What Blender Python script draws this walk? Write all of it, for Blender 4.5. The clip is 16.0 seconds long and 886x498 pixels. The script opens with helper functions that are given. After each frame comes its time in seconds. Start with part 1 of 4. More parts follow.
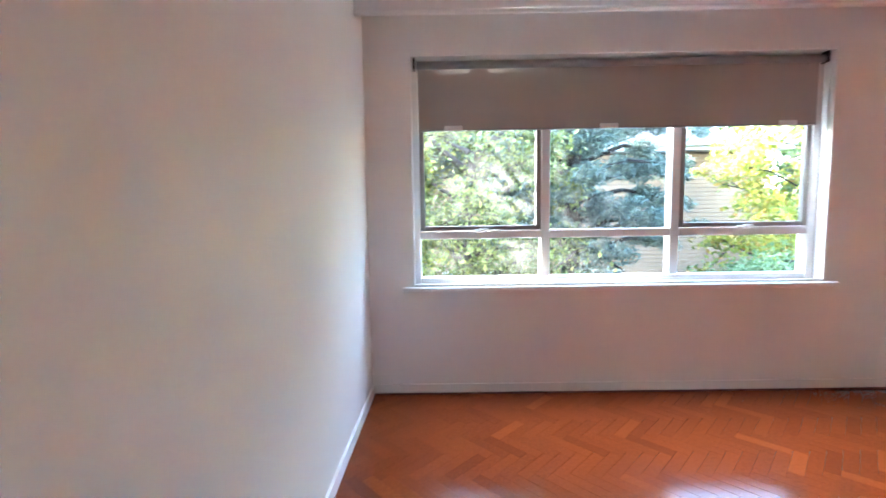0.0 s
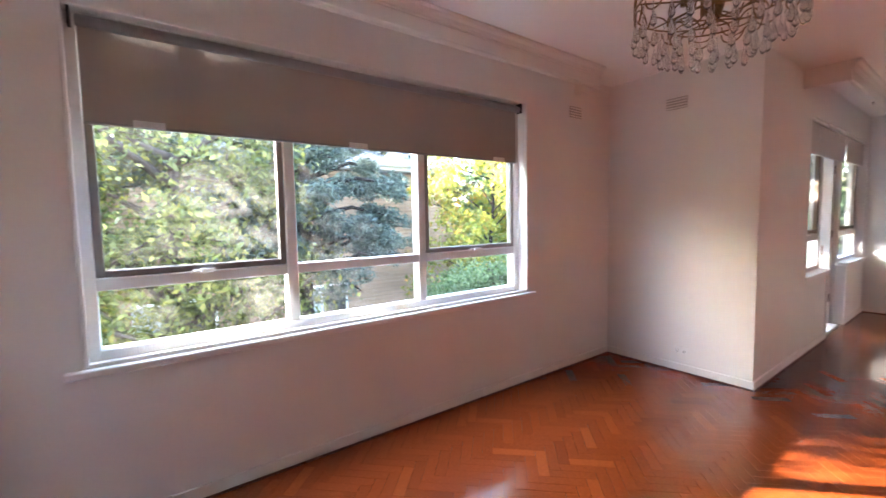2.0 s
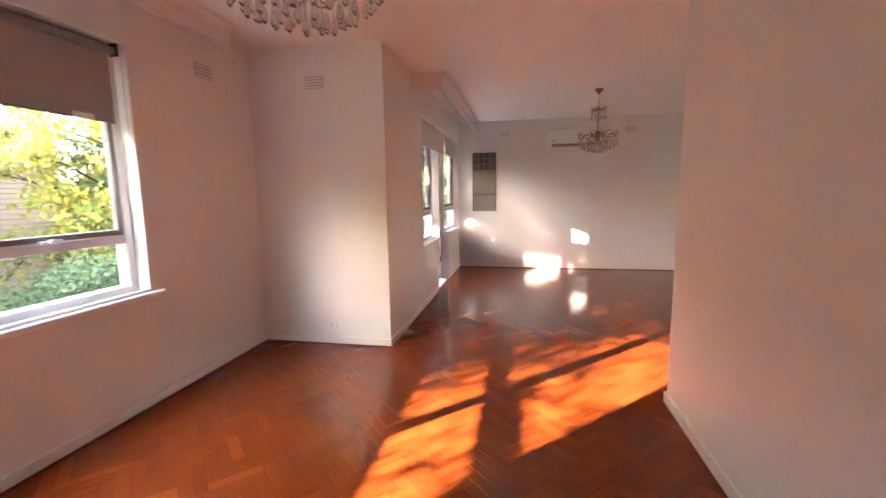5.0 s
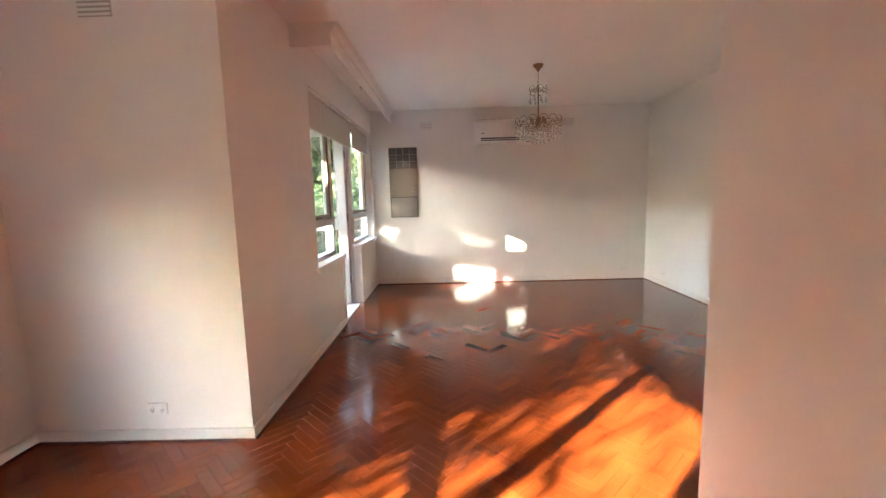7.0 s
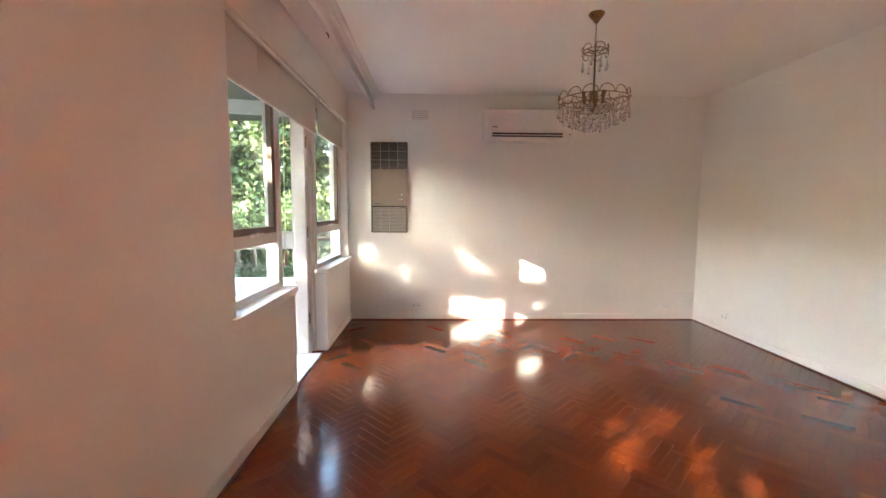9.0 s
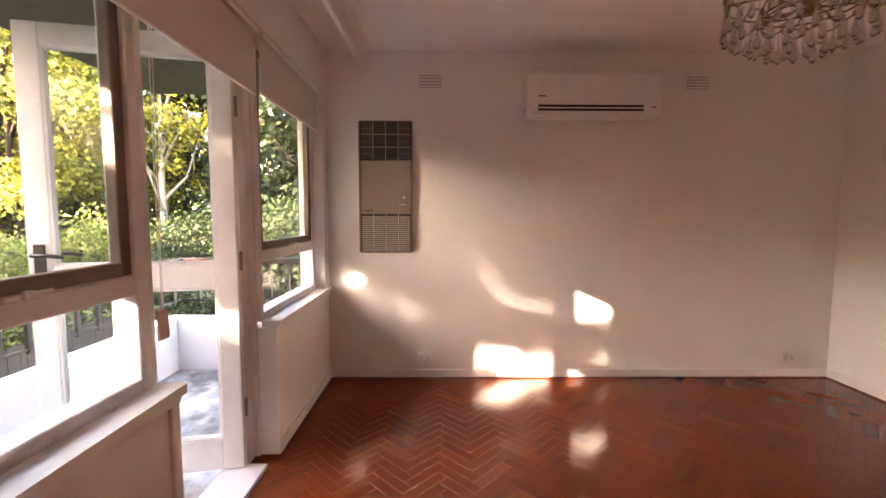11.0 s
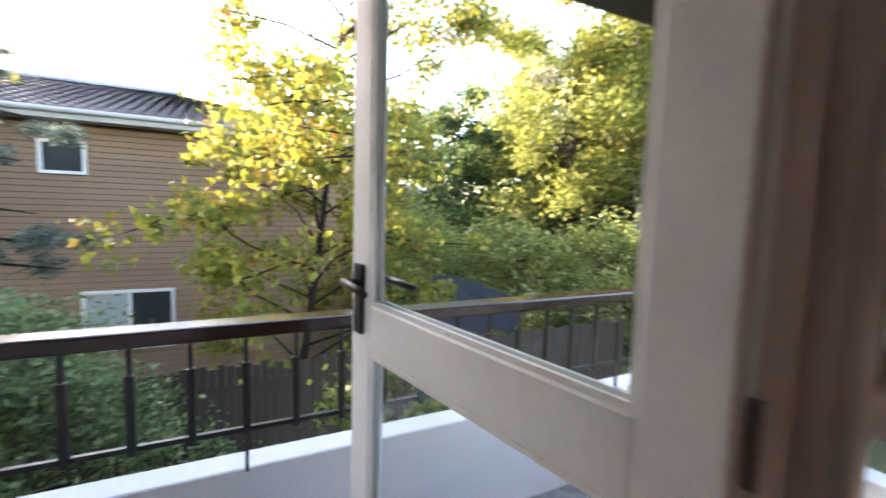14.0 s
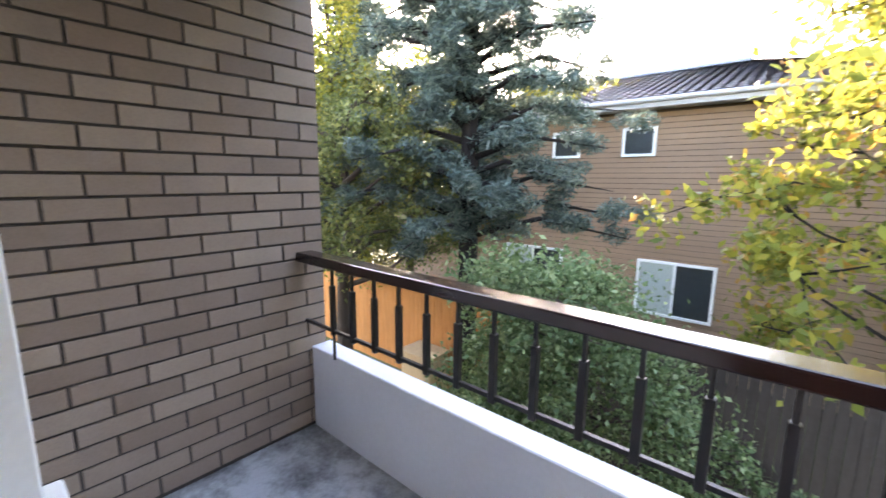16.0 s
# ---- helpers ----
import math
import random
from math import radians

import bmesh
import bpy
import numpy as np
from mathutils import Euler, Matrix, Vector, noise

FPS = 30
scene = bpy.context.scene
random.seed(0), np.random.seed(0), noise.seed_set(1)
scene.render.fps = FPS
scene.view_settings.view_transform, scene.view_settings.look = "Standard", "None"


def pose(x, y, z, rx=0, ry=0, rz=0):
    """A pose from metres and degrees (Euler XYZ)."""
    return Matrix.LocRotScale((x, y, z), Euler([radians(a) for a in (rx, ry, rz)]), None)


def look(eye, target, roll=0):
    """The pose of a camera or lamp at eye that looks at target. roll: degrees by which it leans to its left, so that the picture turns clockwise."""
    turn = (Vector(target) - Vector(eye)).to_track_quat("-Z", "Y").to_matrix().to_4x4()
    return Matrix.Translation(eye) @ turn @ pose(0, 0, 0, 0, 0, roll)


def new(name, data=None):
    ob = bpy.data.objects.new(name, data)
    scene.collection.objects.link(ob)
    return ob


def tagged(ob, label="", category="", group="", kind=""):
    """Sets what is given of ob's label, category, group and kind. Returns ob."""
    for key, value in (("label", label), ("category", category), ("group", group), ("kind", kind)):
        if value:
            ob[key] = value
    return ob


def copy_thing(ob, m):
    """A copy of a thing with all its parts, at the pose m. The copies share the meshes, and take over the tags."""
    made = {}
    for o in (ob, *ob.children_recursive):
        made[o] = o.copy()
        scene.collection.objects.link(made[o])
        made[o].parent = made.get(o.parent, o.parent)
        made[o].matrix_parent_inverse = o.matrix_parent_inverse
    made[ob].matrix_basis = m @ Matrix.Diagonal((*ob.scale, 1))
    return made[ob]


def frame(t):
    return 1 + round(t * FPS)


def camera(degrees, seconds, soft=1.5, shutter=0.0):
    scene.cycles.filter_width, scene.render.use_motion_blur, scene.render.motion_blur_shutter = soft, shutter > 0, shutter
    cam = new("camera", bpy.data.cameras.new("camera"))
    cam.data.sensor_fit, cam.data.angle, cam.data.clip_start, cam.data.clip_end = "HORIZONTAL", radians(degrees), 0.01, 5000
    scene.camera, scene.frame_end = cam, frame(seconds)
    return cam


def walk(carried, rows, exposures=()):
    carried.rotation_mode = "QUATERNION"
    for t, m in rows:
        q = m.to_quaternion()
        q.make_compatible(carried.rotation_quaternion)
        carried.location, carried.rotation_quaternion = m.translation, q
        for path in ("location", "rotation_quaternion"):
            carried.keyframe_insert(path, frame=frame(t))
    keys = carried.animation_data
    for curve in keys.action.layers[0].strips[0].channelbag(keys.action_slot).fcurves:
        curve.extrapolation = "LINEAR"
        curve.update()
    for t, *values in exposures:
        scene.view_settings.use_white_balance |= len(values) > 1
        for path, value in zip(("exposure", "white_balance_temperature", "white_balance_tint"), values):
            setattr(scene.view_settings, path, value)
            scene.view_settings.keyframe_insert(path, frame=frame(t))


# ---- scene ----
cam = camera(93.4, 16.0, 1.5, 0.35)
METRES, EYE, TILT, LEAN, TURN = 8.0, 1.38, 0.0, 0.0, 2.9
LIGHT = [(0.0, 6.28, 5850, 6), (1.0, 6.1, 6050, 8), (2.0, 5.79, 6450, 16), (3.5, 5.73, 6650, 22), (5.0, 5.96, 7400, 22), (7.5, 6.1, 6900, 6),
         (8.5, 6.18, 6950, 7), (11.0, 5.42, 8800, 32), (12.0, 5.25, 9200, 36), (12.5, 4.7, 8750, 32), (13.0, 4.55, 7800, 27), (13.5, 4.45, 7700, 25),
         (14.0, 3.95, 7300, 18), (14.5, 3.88, 7300, 19), (15.5, 4.33, 7400, 23), (16.0, 4.5, 7400, 23)]
ROWS = [
    (0.0, -0.0179, 0.0127, -0.0077, -2.53, -5.02, 0.90),
    (0.5, -0.0169, 0.0419, -0.0017, -12.01, -4.21, 1.10),
    (1.0, -0.0156, 0.0575, 0.0075, -21.59, -4.56, 0.20),
    (1.5, -0.0153, 0.0712, 0.0036, -31.30, -3.87, 1.50),
    (2.0, -0.0203, 0.0785, 0.0071, -39.81, -4.21, 1.00),
    (2.5, -0.0212, 0.0831, 0.0069, -47.70, -4.36, 0.40),
    (3.0, -0.0204, 0.0839, 0.0075, -54.78, -4.42, 0.50),
    (3.5, -0.0178, 0.0818, 0.0079, -61.75, -4.70, 0.60),
    (4.0, -0.0145, 0.0800, 0.0076, -68.88, -5.25, 0.80),
    (4.5, -0.0052, 0.0779, 0.0074, -75.99, -6.43, 0.80),
    (5.0, 0.0229, 0.0691, 0.0053, -82.23, -7.59, 0.80),
    (7.5, 0.2376, 0.0621, -0.0006, -93.33, -7.04, 1.20),
    (8.0, 0.2894, 0.0694, -0.0027, -94.55, -6.95, 0.50),
    (8.5, 0.3351, 0.0726, -0.0041, -94.54, -5.57, -0.30),
    (11.0, 0.5822, 0.0741, 0.0013, -93.45, -4.53, -0.15),
    (11.5, 0.6306, 0.0777, 0.0, -90.35, -4.17, 0.08),
    (12.0, 0.6747, 0.0844, -0.0006, -84.1, -3.95, 0.49),
    (12.5, 0.7185, 0.0928, 0.0016, -75.15, -4.48, -0.12),
    (13.0, 0.7554, 0.1154, 0.0012, -64.14, -4.25, -0.68),
    (13.5, 0.7825, 0.1395, 0.001, -48.59, -4.19, -1.31),
    (14.0, 0.801, 0.1642, 0.0015, -28.78, -5.01, -1.66),
    (14.5, 0.8028, 0.1926, 0.0009, -10.04, -5.76, -1.23),
    (15.0, 0.7989, 0.2049, 0.0014, 8.65, -7.35, -0.95),
    (15.5, 0.7991, 0.2102, 0.0023, 25.6, -8.18, -0.63),
    (16.0, 0.8006, 0.2107, 0.0026, 38.17, -9.62, -0.45),
]
walk(cam, [(t, pose(0, 0, EYE, TILT, LEAN, TURN) @ pose(METRES * x, METRES * y, METRES * z, 90 + pitch, roll, yaw)) for t, x, y, z, yaw, pitch, roll in ROWS],
     LIGHT)

# ---- world, sun ----
SUN_RUN = Vector((0.98, -1.0, -0.467)).normalized()   # the way the sunlight travels
world = bpy.data.worlds.new("sky")
scene.world = world
world.use_nodes = True
wn = world.node_tree.nodes
sky = wn.new("ShaderNodeTexSky")
sky.sky_type, sky.sun_disc = "NISHITA", False
sky.sun_elevation = math.asin(-SUN_RUN.z)
sky.sun_rotation = math.atan2(-SUN_RUN.x, -SUN_RUN.y)
sky.dust_density = 1.2
world.node_tree.links.new(sky.outputs[0], wn["Background"].inputs[0])
wn["Background"].inputs[1].default_value = 0.15
sun = new("sun", bpy.data.lights.new("sun", "SUN"))
sun.data.energy, sun.data.angle, sun.data.color = 3.0, radians(0.6), (1.0, 0.90, 0.77)
sun.matrix_world = Matrix.Translation((-6, 9, 8)) @ SUN_RUN.to_track_quat("-Z", "Y").to_matrix().to_4x4()


def fill_lamp(x0, x1, y, z0, z1, watts):
    """Fill lamp added in a window's opening, shining sky-coloured light down from the pane."""
    lamp = new("window_fill_light", bpy.data.lights.new("window_fill_light", "AREA"))
    lamp.data.shape, lamp.data.size, lamp.data.size_y = "RECTANGLE", x1 - x0, z1 - z0
    lamp.data.energy, lamp.data.color, lamp.data.spread = watts, (0.86, 0.93, 1.0), radians(80)
    lamp.matrix_world = look(((x0 + x1) / 2, y, (z0 + z1) / 2), ((x0 + x1) / 2, y - 0.5, (z0 + z1) / 2 - 0.866))


fill_lamp(-0.3, 2.45, 3.02, 1.25, 1.8, 0.28)


# ---- materials ----
def material(name, colour, rough=0.6, metal=0.0, spec=0.5):
    m = bpy.data.materials.new(name)
    m.use_nodes = True
    b = m.node_tree.nodes["Principled BSDF"]
    b.inputs["Base Color"].default_value = (*colour, 1)
    b.inputs["Roughness"].default_value = rough
    b.inputs["Metallic"].default_value = metal
    b.inputs["Specular IOR Level"].default_value = spec
    return m


def node(m, kind, **inputs):
    n = m.node_tree.nodes.new(kind)
    for k, v in inputs.items():
        n.inputs[k.replace("_", " ")].default_value = v
    return n


def link(m, a, b):
    m.node_tree.links.new(a, b)


def coords(m, scale=(1, 1, 1)):
    """Metres of the world, stretched by scale."""
    geo = node(m, "ShaderNodeNewGeometry")
    mapping = node(m, "ShaderNodeMapping")
    mapping.inputs["Scale"].default_value = scale
    link(m, geo.outputs["Position"], mapping.inputs["Vector"])
    return mapping.outputs[0]


def ramp(m, fac, stops):
    r = node(m, "ShaderNodeValToRGB")
    els = r.color_ramp.elements
    while len(els) < len(stops):
        els.new(0.5)
    for e, (p, c) in zip(els, stops):
        e.position, e.color = p, (*c, 1)
    link(m, fac, r.inputs[0])
    return r.outputs[0]


def noise_fac(m, scale, detail=4.0, rough=0.55, stretch=(1, 1, 1)):
    n = node(m, "ShaderNodeTexNoise", Scale=scale, Detail=detail, Roughness=rough)
    link(m, coords(m, stretch), n.inputs["Vector"])
    return n.outputs["Fac"]


def mixed(m, a, b, fac, kind="MIX"):
    x = node(m, "ShaderNodeMix")
    x.data_type, x.blend_type = "RGBA", kind
    for v, i in ((a, 6), (b, 7), (fac, 0)):
        if isinstance(v, (int, float)):
            x.inputs[i].default_value = v
        elif isinstance(v, tuple):
            x.inputs[i].default_value = (*v, 1)
        else:
            link(m, v, x.inputs[i])
    return x.outputs[2]


def bump(m, fac, strength, distance):
    b = node(m, "ShaderNodeBump", Strength=strength, Distance=distance)
    link(m, fac, b.inputs["Height"])
    link(m, b.outputs[0], m.node_tree.nodes["Principled BSDF"].inputs["Normal"])


def base(m, socket, to="Base Color"):
    link(m, socket, m.node_tree.nodes["Principled BSDF"].inputs[to])


def worn(name, colour, rough, amount=0.12, fine=40.0, coarse=1.2, relief=0.0006, metal=0.0, spec=0.5, stretch=(1, 1, 1)):
    """A painted or plain surface with faint stains and fine relief."""
    m = material(name, colour, rough, metal, spec)
    dark = tuple(c * (1 - amount) for c in colour)
    lite = tuple(min(1, c * (1 + amount * 0.4)) for c in colour)
    big = ramp(m, noise_fac(m, coarse, 5, 0.6, stretch), [(0.3, dark), (0.7, lite)])
    small = noise_fac(m, fine, 3, 0.5, stretch)
    base(m, mixed(m, big, ramp(m, small, [(0.35, dark), (0.65, colour)]), 0.35))
    base(m, ramp(m, noise_fac(m, coarse * 5, 3), [(0.3, (rough * 0.85,) * 3), (0.7, (min(1, rough * 1.15),) * 3)]), "Roughness")
    bump(m, small, 0.35, relief)
    return m


WALL = worn("wall paint", (0.88, 0.865, 0.84), 0.5, 0.05, 90, 0.7, 0.0008)
CEIL = worn("ceiling paint", (0.92, 0.905, 0.885), 0.7, 0.04, 120, 0.6, 0.0008)
TRIM = worn("satin white paint", (0.87, 0.86, 0.845), 0.55, 0.03, 60, 2.5, 0.0001, 0.0, 0.3)
FRAME = worn("window frame paint", (0.82, 0.82, 0.81), 0.5, 0.10, 70, 3.0, 0.0006, 0.0, 0.35)
SASH = worn("grey sash metal", (0.30, 0.29, 0.28), 0.38, 0.15, 80, 3.0, 0.0003, 0.3)
BROWNSASH = worn("tan sash frame", (0.20, 0.15, 0.115), 0.42, 0.18, 60, 3.0, 0.0004)
BLIND = worn("grey blind fabric", (0.42, 0.39, 0.36), 0.85, 0.06, 300, 1.0, 0.0004)
BLINDW = worn("white blind fabric", (0.72, 0.69, 0.66), 0.8, 0.05, 300, 1.0, 0.0004)
BLINDBAR = worn("blind tube", (0.28, 0.28, 0.285), 0.4, 0.08, 80, 2.0, 0.0003)
PLASTIC = worn("white plastic", (0.88, 0.875, 0.86), 0.3, 0.04, 100, 4.0, 0.0002)
DARKPLASTIC = worn("dark plastic", (0.02, 0.02, 0.022), 0.35, 0.2, 90, 4.0, 0.0002)
BRASS = worn("aged brass", (0.26, 0.17, 0.085), 0.3, 0.3, 120, 12.0, 0.0004, 0.9)
HANDLE = worn("bronze handle", (0.07, 0.06, 0.055), 0.35, 0.3, 150, 20.0, 0.0003, 0.6)
HEATER = worn("heater enamel", (0.23, 0.185, 0.15), 0.4, 0.08, 150, 3.0, 0.0003, 0.2)
HEATSLAT = worn("heater louvre enamel", (0.33, 0.30, 0.265), 0.42, 0.08, 150, 3.0, 0.0003, 0.2)
HEATDARK = worn("heater grille dark", (0.045, 0.035, 0.03), 0.5, 0.25, 150, 5.0, 0.0003, 0.3)
HEATGREY = worn("heater grille grey", (0.13, 0.115, 0.10), 0.45, 0.2, 150, 5.0, 0.0003, 0.3)
HEATWIRE = worn("heater grid wire", (0.50, 0.46, 0.41), 0.4, 0.1, 150, 5.0, 0.0003, 0.3)
TAG = worn("pink card", (0.66, 0.47, 0.42), 0.7, 0.1, 90, 6.0, 0.0003)
RAILWOOD = worn("dark stained timber", (0.03, 0.014, 0.012), 0.17, 0.2, 60, 4.0, 0.0001, 0, 0.5, (1, 6, 6))
IRON = worn("black iron", (0.022, 0.018, 0.018), 0.42, 0.35, 120, 8.0, 0.0005, 0.2)
PARAPET = worn("white render", (0.60, 0.60, 0.63), 0.75, 0.12, 45, 1.4, 0.002)
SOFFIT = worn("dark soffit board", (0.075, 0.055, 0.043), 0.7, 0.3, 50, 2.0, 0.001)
MORTAR = worn("dark mortar", (0.07, 0.055, 0.048), 0.95, 0.3, 150, 4.0, 0.003)
FLOORGAP = worn("floor joint", (0.05, 0.018, 0.010), 0.6, 0.3, 80, 4.0, 0.0005)
EDGING = worn("dark red edging timber", (0.13, 0.028, 0.011), 0.3, 0.25, 60, 4.0, 0.0004)
BARK = worn("bark", (0.06, 0.043, 0.033), 0.9, 0.5, 40, 5.0, 0.012, 0, 0.3, (3, 3, 0.6))
DARKBARK = worn("dark bark", (0.022, 0.017, 0.015), 0.95, 0.5, 40, 5.0, 0.012, 0, 0.2, (3, 3, 0.6))
PALEBARK = worn("pale bark", (0.42, 0.37, 0.31), 0.85, 0.35, 40, 5.0, 0.01, 0, 0.3, (3, 3, 0.6))
FENCEOLD = worn("old fence timber", (0.040, 0.030, 0.025), 0.9, 0.45, 40, 3.0, 0.004, 0, 0.3, (6, 6, 0.5))
FENCENEW = worn("orange fence timber", (0.44, 0.175, 0.05), 0.8, 0.35, 40, 2.5, 0.004, 0, 0.3, (6, 6, 0.5))
PALEWOOD = worn("pale pine", (0.52, 0.36, 0.20), 0.75, 0.25, 40, 2.5, 0.003, 0, 0.3, (6, 6, 0.5))
BOARDS = worn("tan weatherboard", (0.30, 0.19, 0.125), 0.7, 0.18, 40, 1.2, 0.002, 0, 0.4, (0.3, 1, 4))
ROOFTILE = worn("grey roof tile", (0.27, 0.28, 0.325), 0.55, 0.35, 20, 2.5, 0.004)
GUTTER = worn("grey gutter", (0.42, 0.42, 0.43), 0.5, 0.15, 30, 2.0, 0.001)
CURTAIN = worn("pale curtain", (0.50, 0.52, 0.50), 0.9, 0.1, 50, 3.0, 0.002)
SHADESHEET = worn("dark sheet for unlit depth", (0.03, 0.035, 0.04), 0.6, 0.2, 20, 2.0, 0.001)
SAIL = worn("navy canvas", (0.022, 0.028, 0.045), 0.8, 0.25, 60, 2.0, 0.002)
VENTGAP = worn("vent shadow", (0.52, 0.48, 0.45), 0.8, 0.1, 90, 3.0, 0.0003)
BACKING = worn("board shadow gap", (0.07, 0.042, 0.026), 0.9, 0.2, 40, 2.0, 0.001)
PALEWALL = worn("cream wall", (0.62, 0.58, 0.52), 0.8, 0.15, 20, 1.0, 0.002)


def glass_material(name, dirt, tint=(0.95, 0.97, 0.97)):
    m = bpy.data.materials.new(name)
    m.use_nodes = True
    n = m.node_tree.nodes
    n.remove(n["Principled BSDF"])
    clear = node(m, "ShaderNodeBsdfTransparent")
    clear.inputs[0].default_value = (*tint, 1)
    gloss = node(m, "ShaderNodeBsdfGlossy", Roughness=0.02)
    facing = node(m, "ShaderNodeLayerWeight", Blend=0.5)
    rise = node(m, "ShaderNodeMath")
    rise.operation = "POWER"
    link(m, facing.outputs["Facing"], rise.inputs[0])
    rise.inputs[1].default_value = 4.0
    shine = node(m, "ShaderNodeMath")
    shine.operation = "MULTIPLY_ADD"
    link(m, rise.outputs[0], shine.inputs[0])
    shine.inputs[1].default_value, shine.inputs[2].default_value = 0.5, 0.012
    pane = node(m, "ShaderNodeMixShader")
    link(m, shine.outputs[0], pane.inputs[0])
    link(m, clear.outputs[0], pane.inputs[1])
    link(m, gloss.outputs[0], pane.inputs[2])
    dust = node(m, "ShaderNodeBsdfTranslucent")
    dust.inputs[0].default_value = (0.8, 0.8, 0.8, 1)
    spread = node(m, "ShaderNodeMath")
    spread.operation = "MULTIPLY"
    streak = noise_fac(m, 2.6, 7, 0.68, (1, 1, 0.7))
    link(m, ramp(m, streak, [(0.42, (0.06,) * 3), (0.72, (1.0,) * 3)]), spread.inputs[0])
    spread.inputs[1].default_value = dirt
    veil = node(m, "ShaderNodeMixShader")
    link(m, spread.outputs[0], veil.inputs[0])
    link(m, pane.outputs[0], veil.inputs[1])
    link(m, dust.outputs[0], veil.inputs[2])
    link(m, veil.outputs[0], n["Material Output"].inputs[0])
    return m


GLASS = glass_material("window glass", 0.012)
DUSTY = glass_material("dusty window glass", 0.015)
HAZY = glass_material("hazy unwashed window glass", 0.02)
CRYSTAL = material("crystal", (0.95, 0.95, 0.95), 0.03)
CRYSTAL.node_tree.nodes["Principled BSDF"].inputs["Transmission Weight"].default_value = 0.9
CRYSTAL.node_tree.nodes["Principled BSDF"].inputs["IOR"].default_value = 1.5


def random_value(m, islands):
    if islands:
        return node(m, "ShaderNodeNewGeometry").outputs["Random Per Island"]
    return node(m, "ShaderNodeObjectInfo").outputs["Random"]


def parquet(name, islands):
    m = material(name, (0.25, 0.08, 0.03), 0.18, 0, 0.45)
    tone = ramp(m, random_value(m, islands), [(0.0, (0.155, 0.028, 0.0072)), (0.07, (0.195, 0.037, 0.009)), (0.92, (0.226, 0.044, 0.0105)), (1.0, (0.28, 0.06, 0.0135))])
    grain = noise_fac(m, 60, 5, 0.6, (1, 1, 1))
    tone = mixed(m, tone, ramp(m, grain, [(0.3, (0.6, 0.55, 0.55)), (0.7, (1, 1, 1))]), 0.5, "MULTIPLY")
    base(m, tone)
    base(m, ramp(m, noise_fac(m, 2.5, 6, 0.65), [(0.3, (0.11,) * 3), (0.75, (0.19,) * 3)]), "Roughness")
    return m


PARQUET, PARQUETS = parquet("parquet block", False), parquet("parquet field", True)


def brick_material():
    m = material("tan brick", (0.3, 0.22, 0.17), 0.85)
    tone = ramp(m, random_value(m, False), [(0.0, (0.26, 0.185, 0.14)), (0.5, (0.32, 0.235, 0.18)), (1.0, (0.37, 0.28, 0.215))])
    grit = noise_fac(m, 120, 4, 0.6)
    tone = mixed(m, tone, ramp(m, grit, [(0.3, (0.78, 0.76, 0.74)), (0.6, (1, 1, 1))]), 0.5, "MULTIPLY")
    tone = mixed(m, tone, ramp(m, noise_fac(m, 3.5, 5, 0.6), [(0.3, (0.80, 0.78, 0.78)), (0.7, (1, 1, 1))]), 0.7, "MULTIPLY")
    base(m, tone)
    bump(m, grit, 0.5, 0.0015)
    return m


BRICK = brick_material()


def concrete():
    m = material("stained concrete", (0.4, 0.4, 0.4), 0.8)
    a = ramp(m, noise_fac(m, 2.3, 8, 0.68), [(0.40, (0.12, 0.115, 0.115)), (0.48, (0.28, 0.28, 0.28)), (0.56, (0.46, 0.465, 0.475))])
    base(m, mixed(m, a, ramp(m, noise_fac(m, 70, 3), [(0.3, (0.8, 0.8, 0.8)), (0.6, (1, 1, 1))]), 0.5, "MULTIPLY"))
    bump(m, noise_fac(m, 50, 4), 0.4, 0.002)
    return m


CONCRETE = concrete()


def ground_material():
    m = material("garden ground", (0.08, 0.09, 0.03), 0.95)
    base(m, ramp(m, noise_fac(m, 1.2, 8, 0.7), [(0.3, (0.035, 0.045, 0.015)), (0.55, (0.075, 0.09, 0.03)), (0.75, (0.13, 0.105, 0.06))]))
    bump(m, noise_fac(m, 9, 5), 0.8, 0.05)
    return m


GROUND = ground_material()


def leaf_material(name, stops, glow=0.35):
    m = material(name, stops[0][1], 0.5, 0, 0.3)
    n = m.node_tree.nodes
    tone = ramp(m, random_value(m, True), stops)
    patch = ramp(m, noise_fac(m, 0.9, 3), [(0.35, (0.62, 0.66, 0.66)), (0.65, (1, 1, 1))])
    tone = mixed(m, tone, patch, 0.8, "MULTIPLY")
    base(m, tone)
    thin = node(m, "ShaderNodeBsdfTranslucent")
    link(m, tone, thin.inputs[0])
    mix = node(m, "ShaderNodeMixShader")
    mix.inputs[0].default_value = glow
    link(m, n["Principled BSDF"].outputs[0], mix.inputs[1])
    link(m, thin.outputs[0], mix.inputs[2])
    link(m, mix.outputs[0], n["Material Output"].inputs[0])
    return m


weave = BLIND.node_tree.nodes
thin = node(BLIND, "ShaderNodeBsdfTranslucent")
thin.inputs[0].default_value = (0.45, 0.36, 0.30, 1)
through_cloth = node(BLIND, "ShaderNodeMixShader")
through_cloth.inputs[0].default_value = 0.05
link(BLIND, weave["Principled BSDF"].outputs[0], through_cloth.inputs[1])
link(BLIND, thin.outputs[0], through_cloth.inputs[2])
link(BLIND, through_cloth.outputs[0], weave["Material Output"].inputs[0])
NEEDLES = leaf_material("blue green needles", [(0.0, (0.055, 0.085, 0.07)), (0.6, (0.115, 0.16, 0.135)), (1.0, (0.25, 0.285, 0.225))], 0.3)
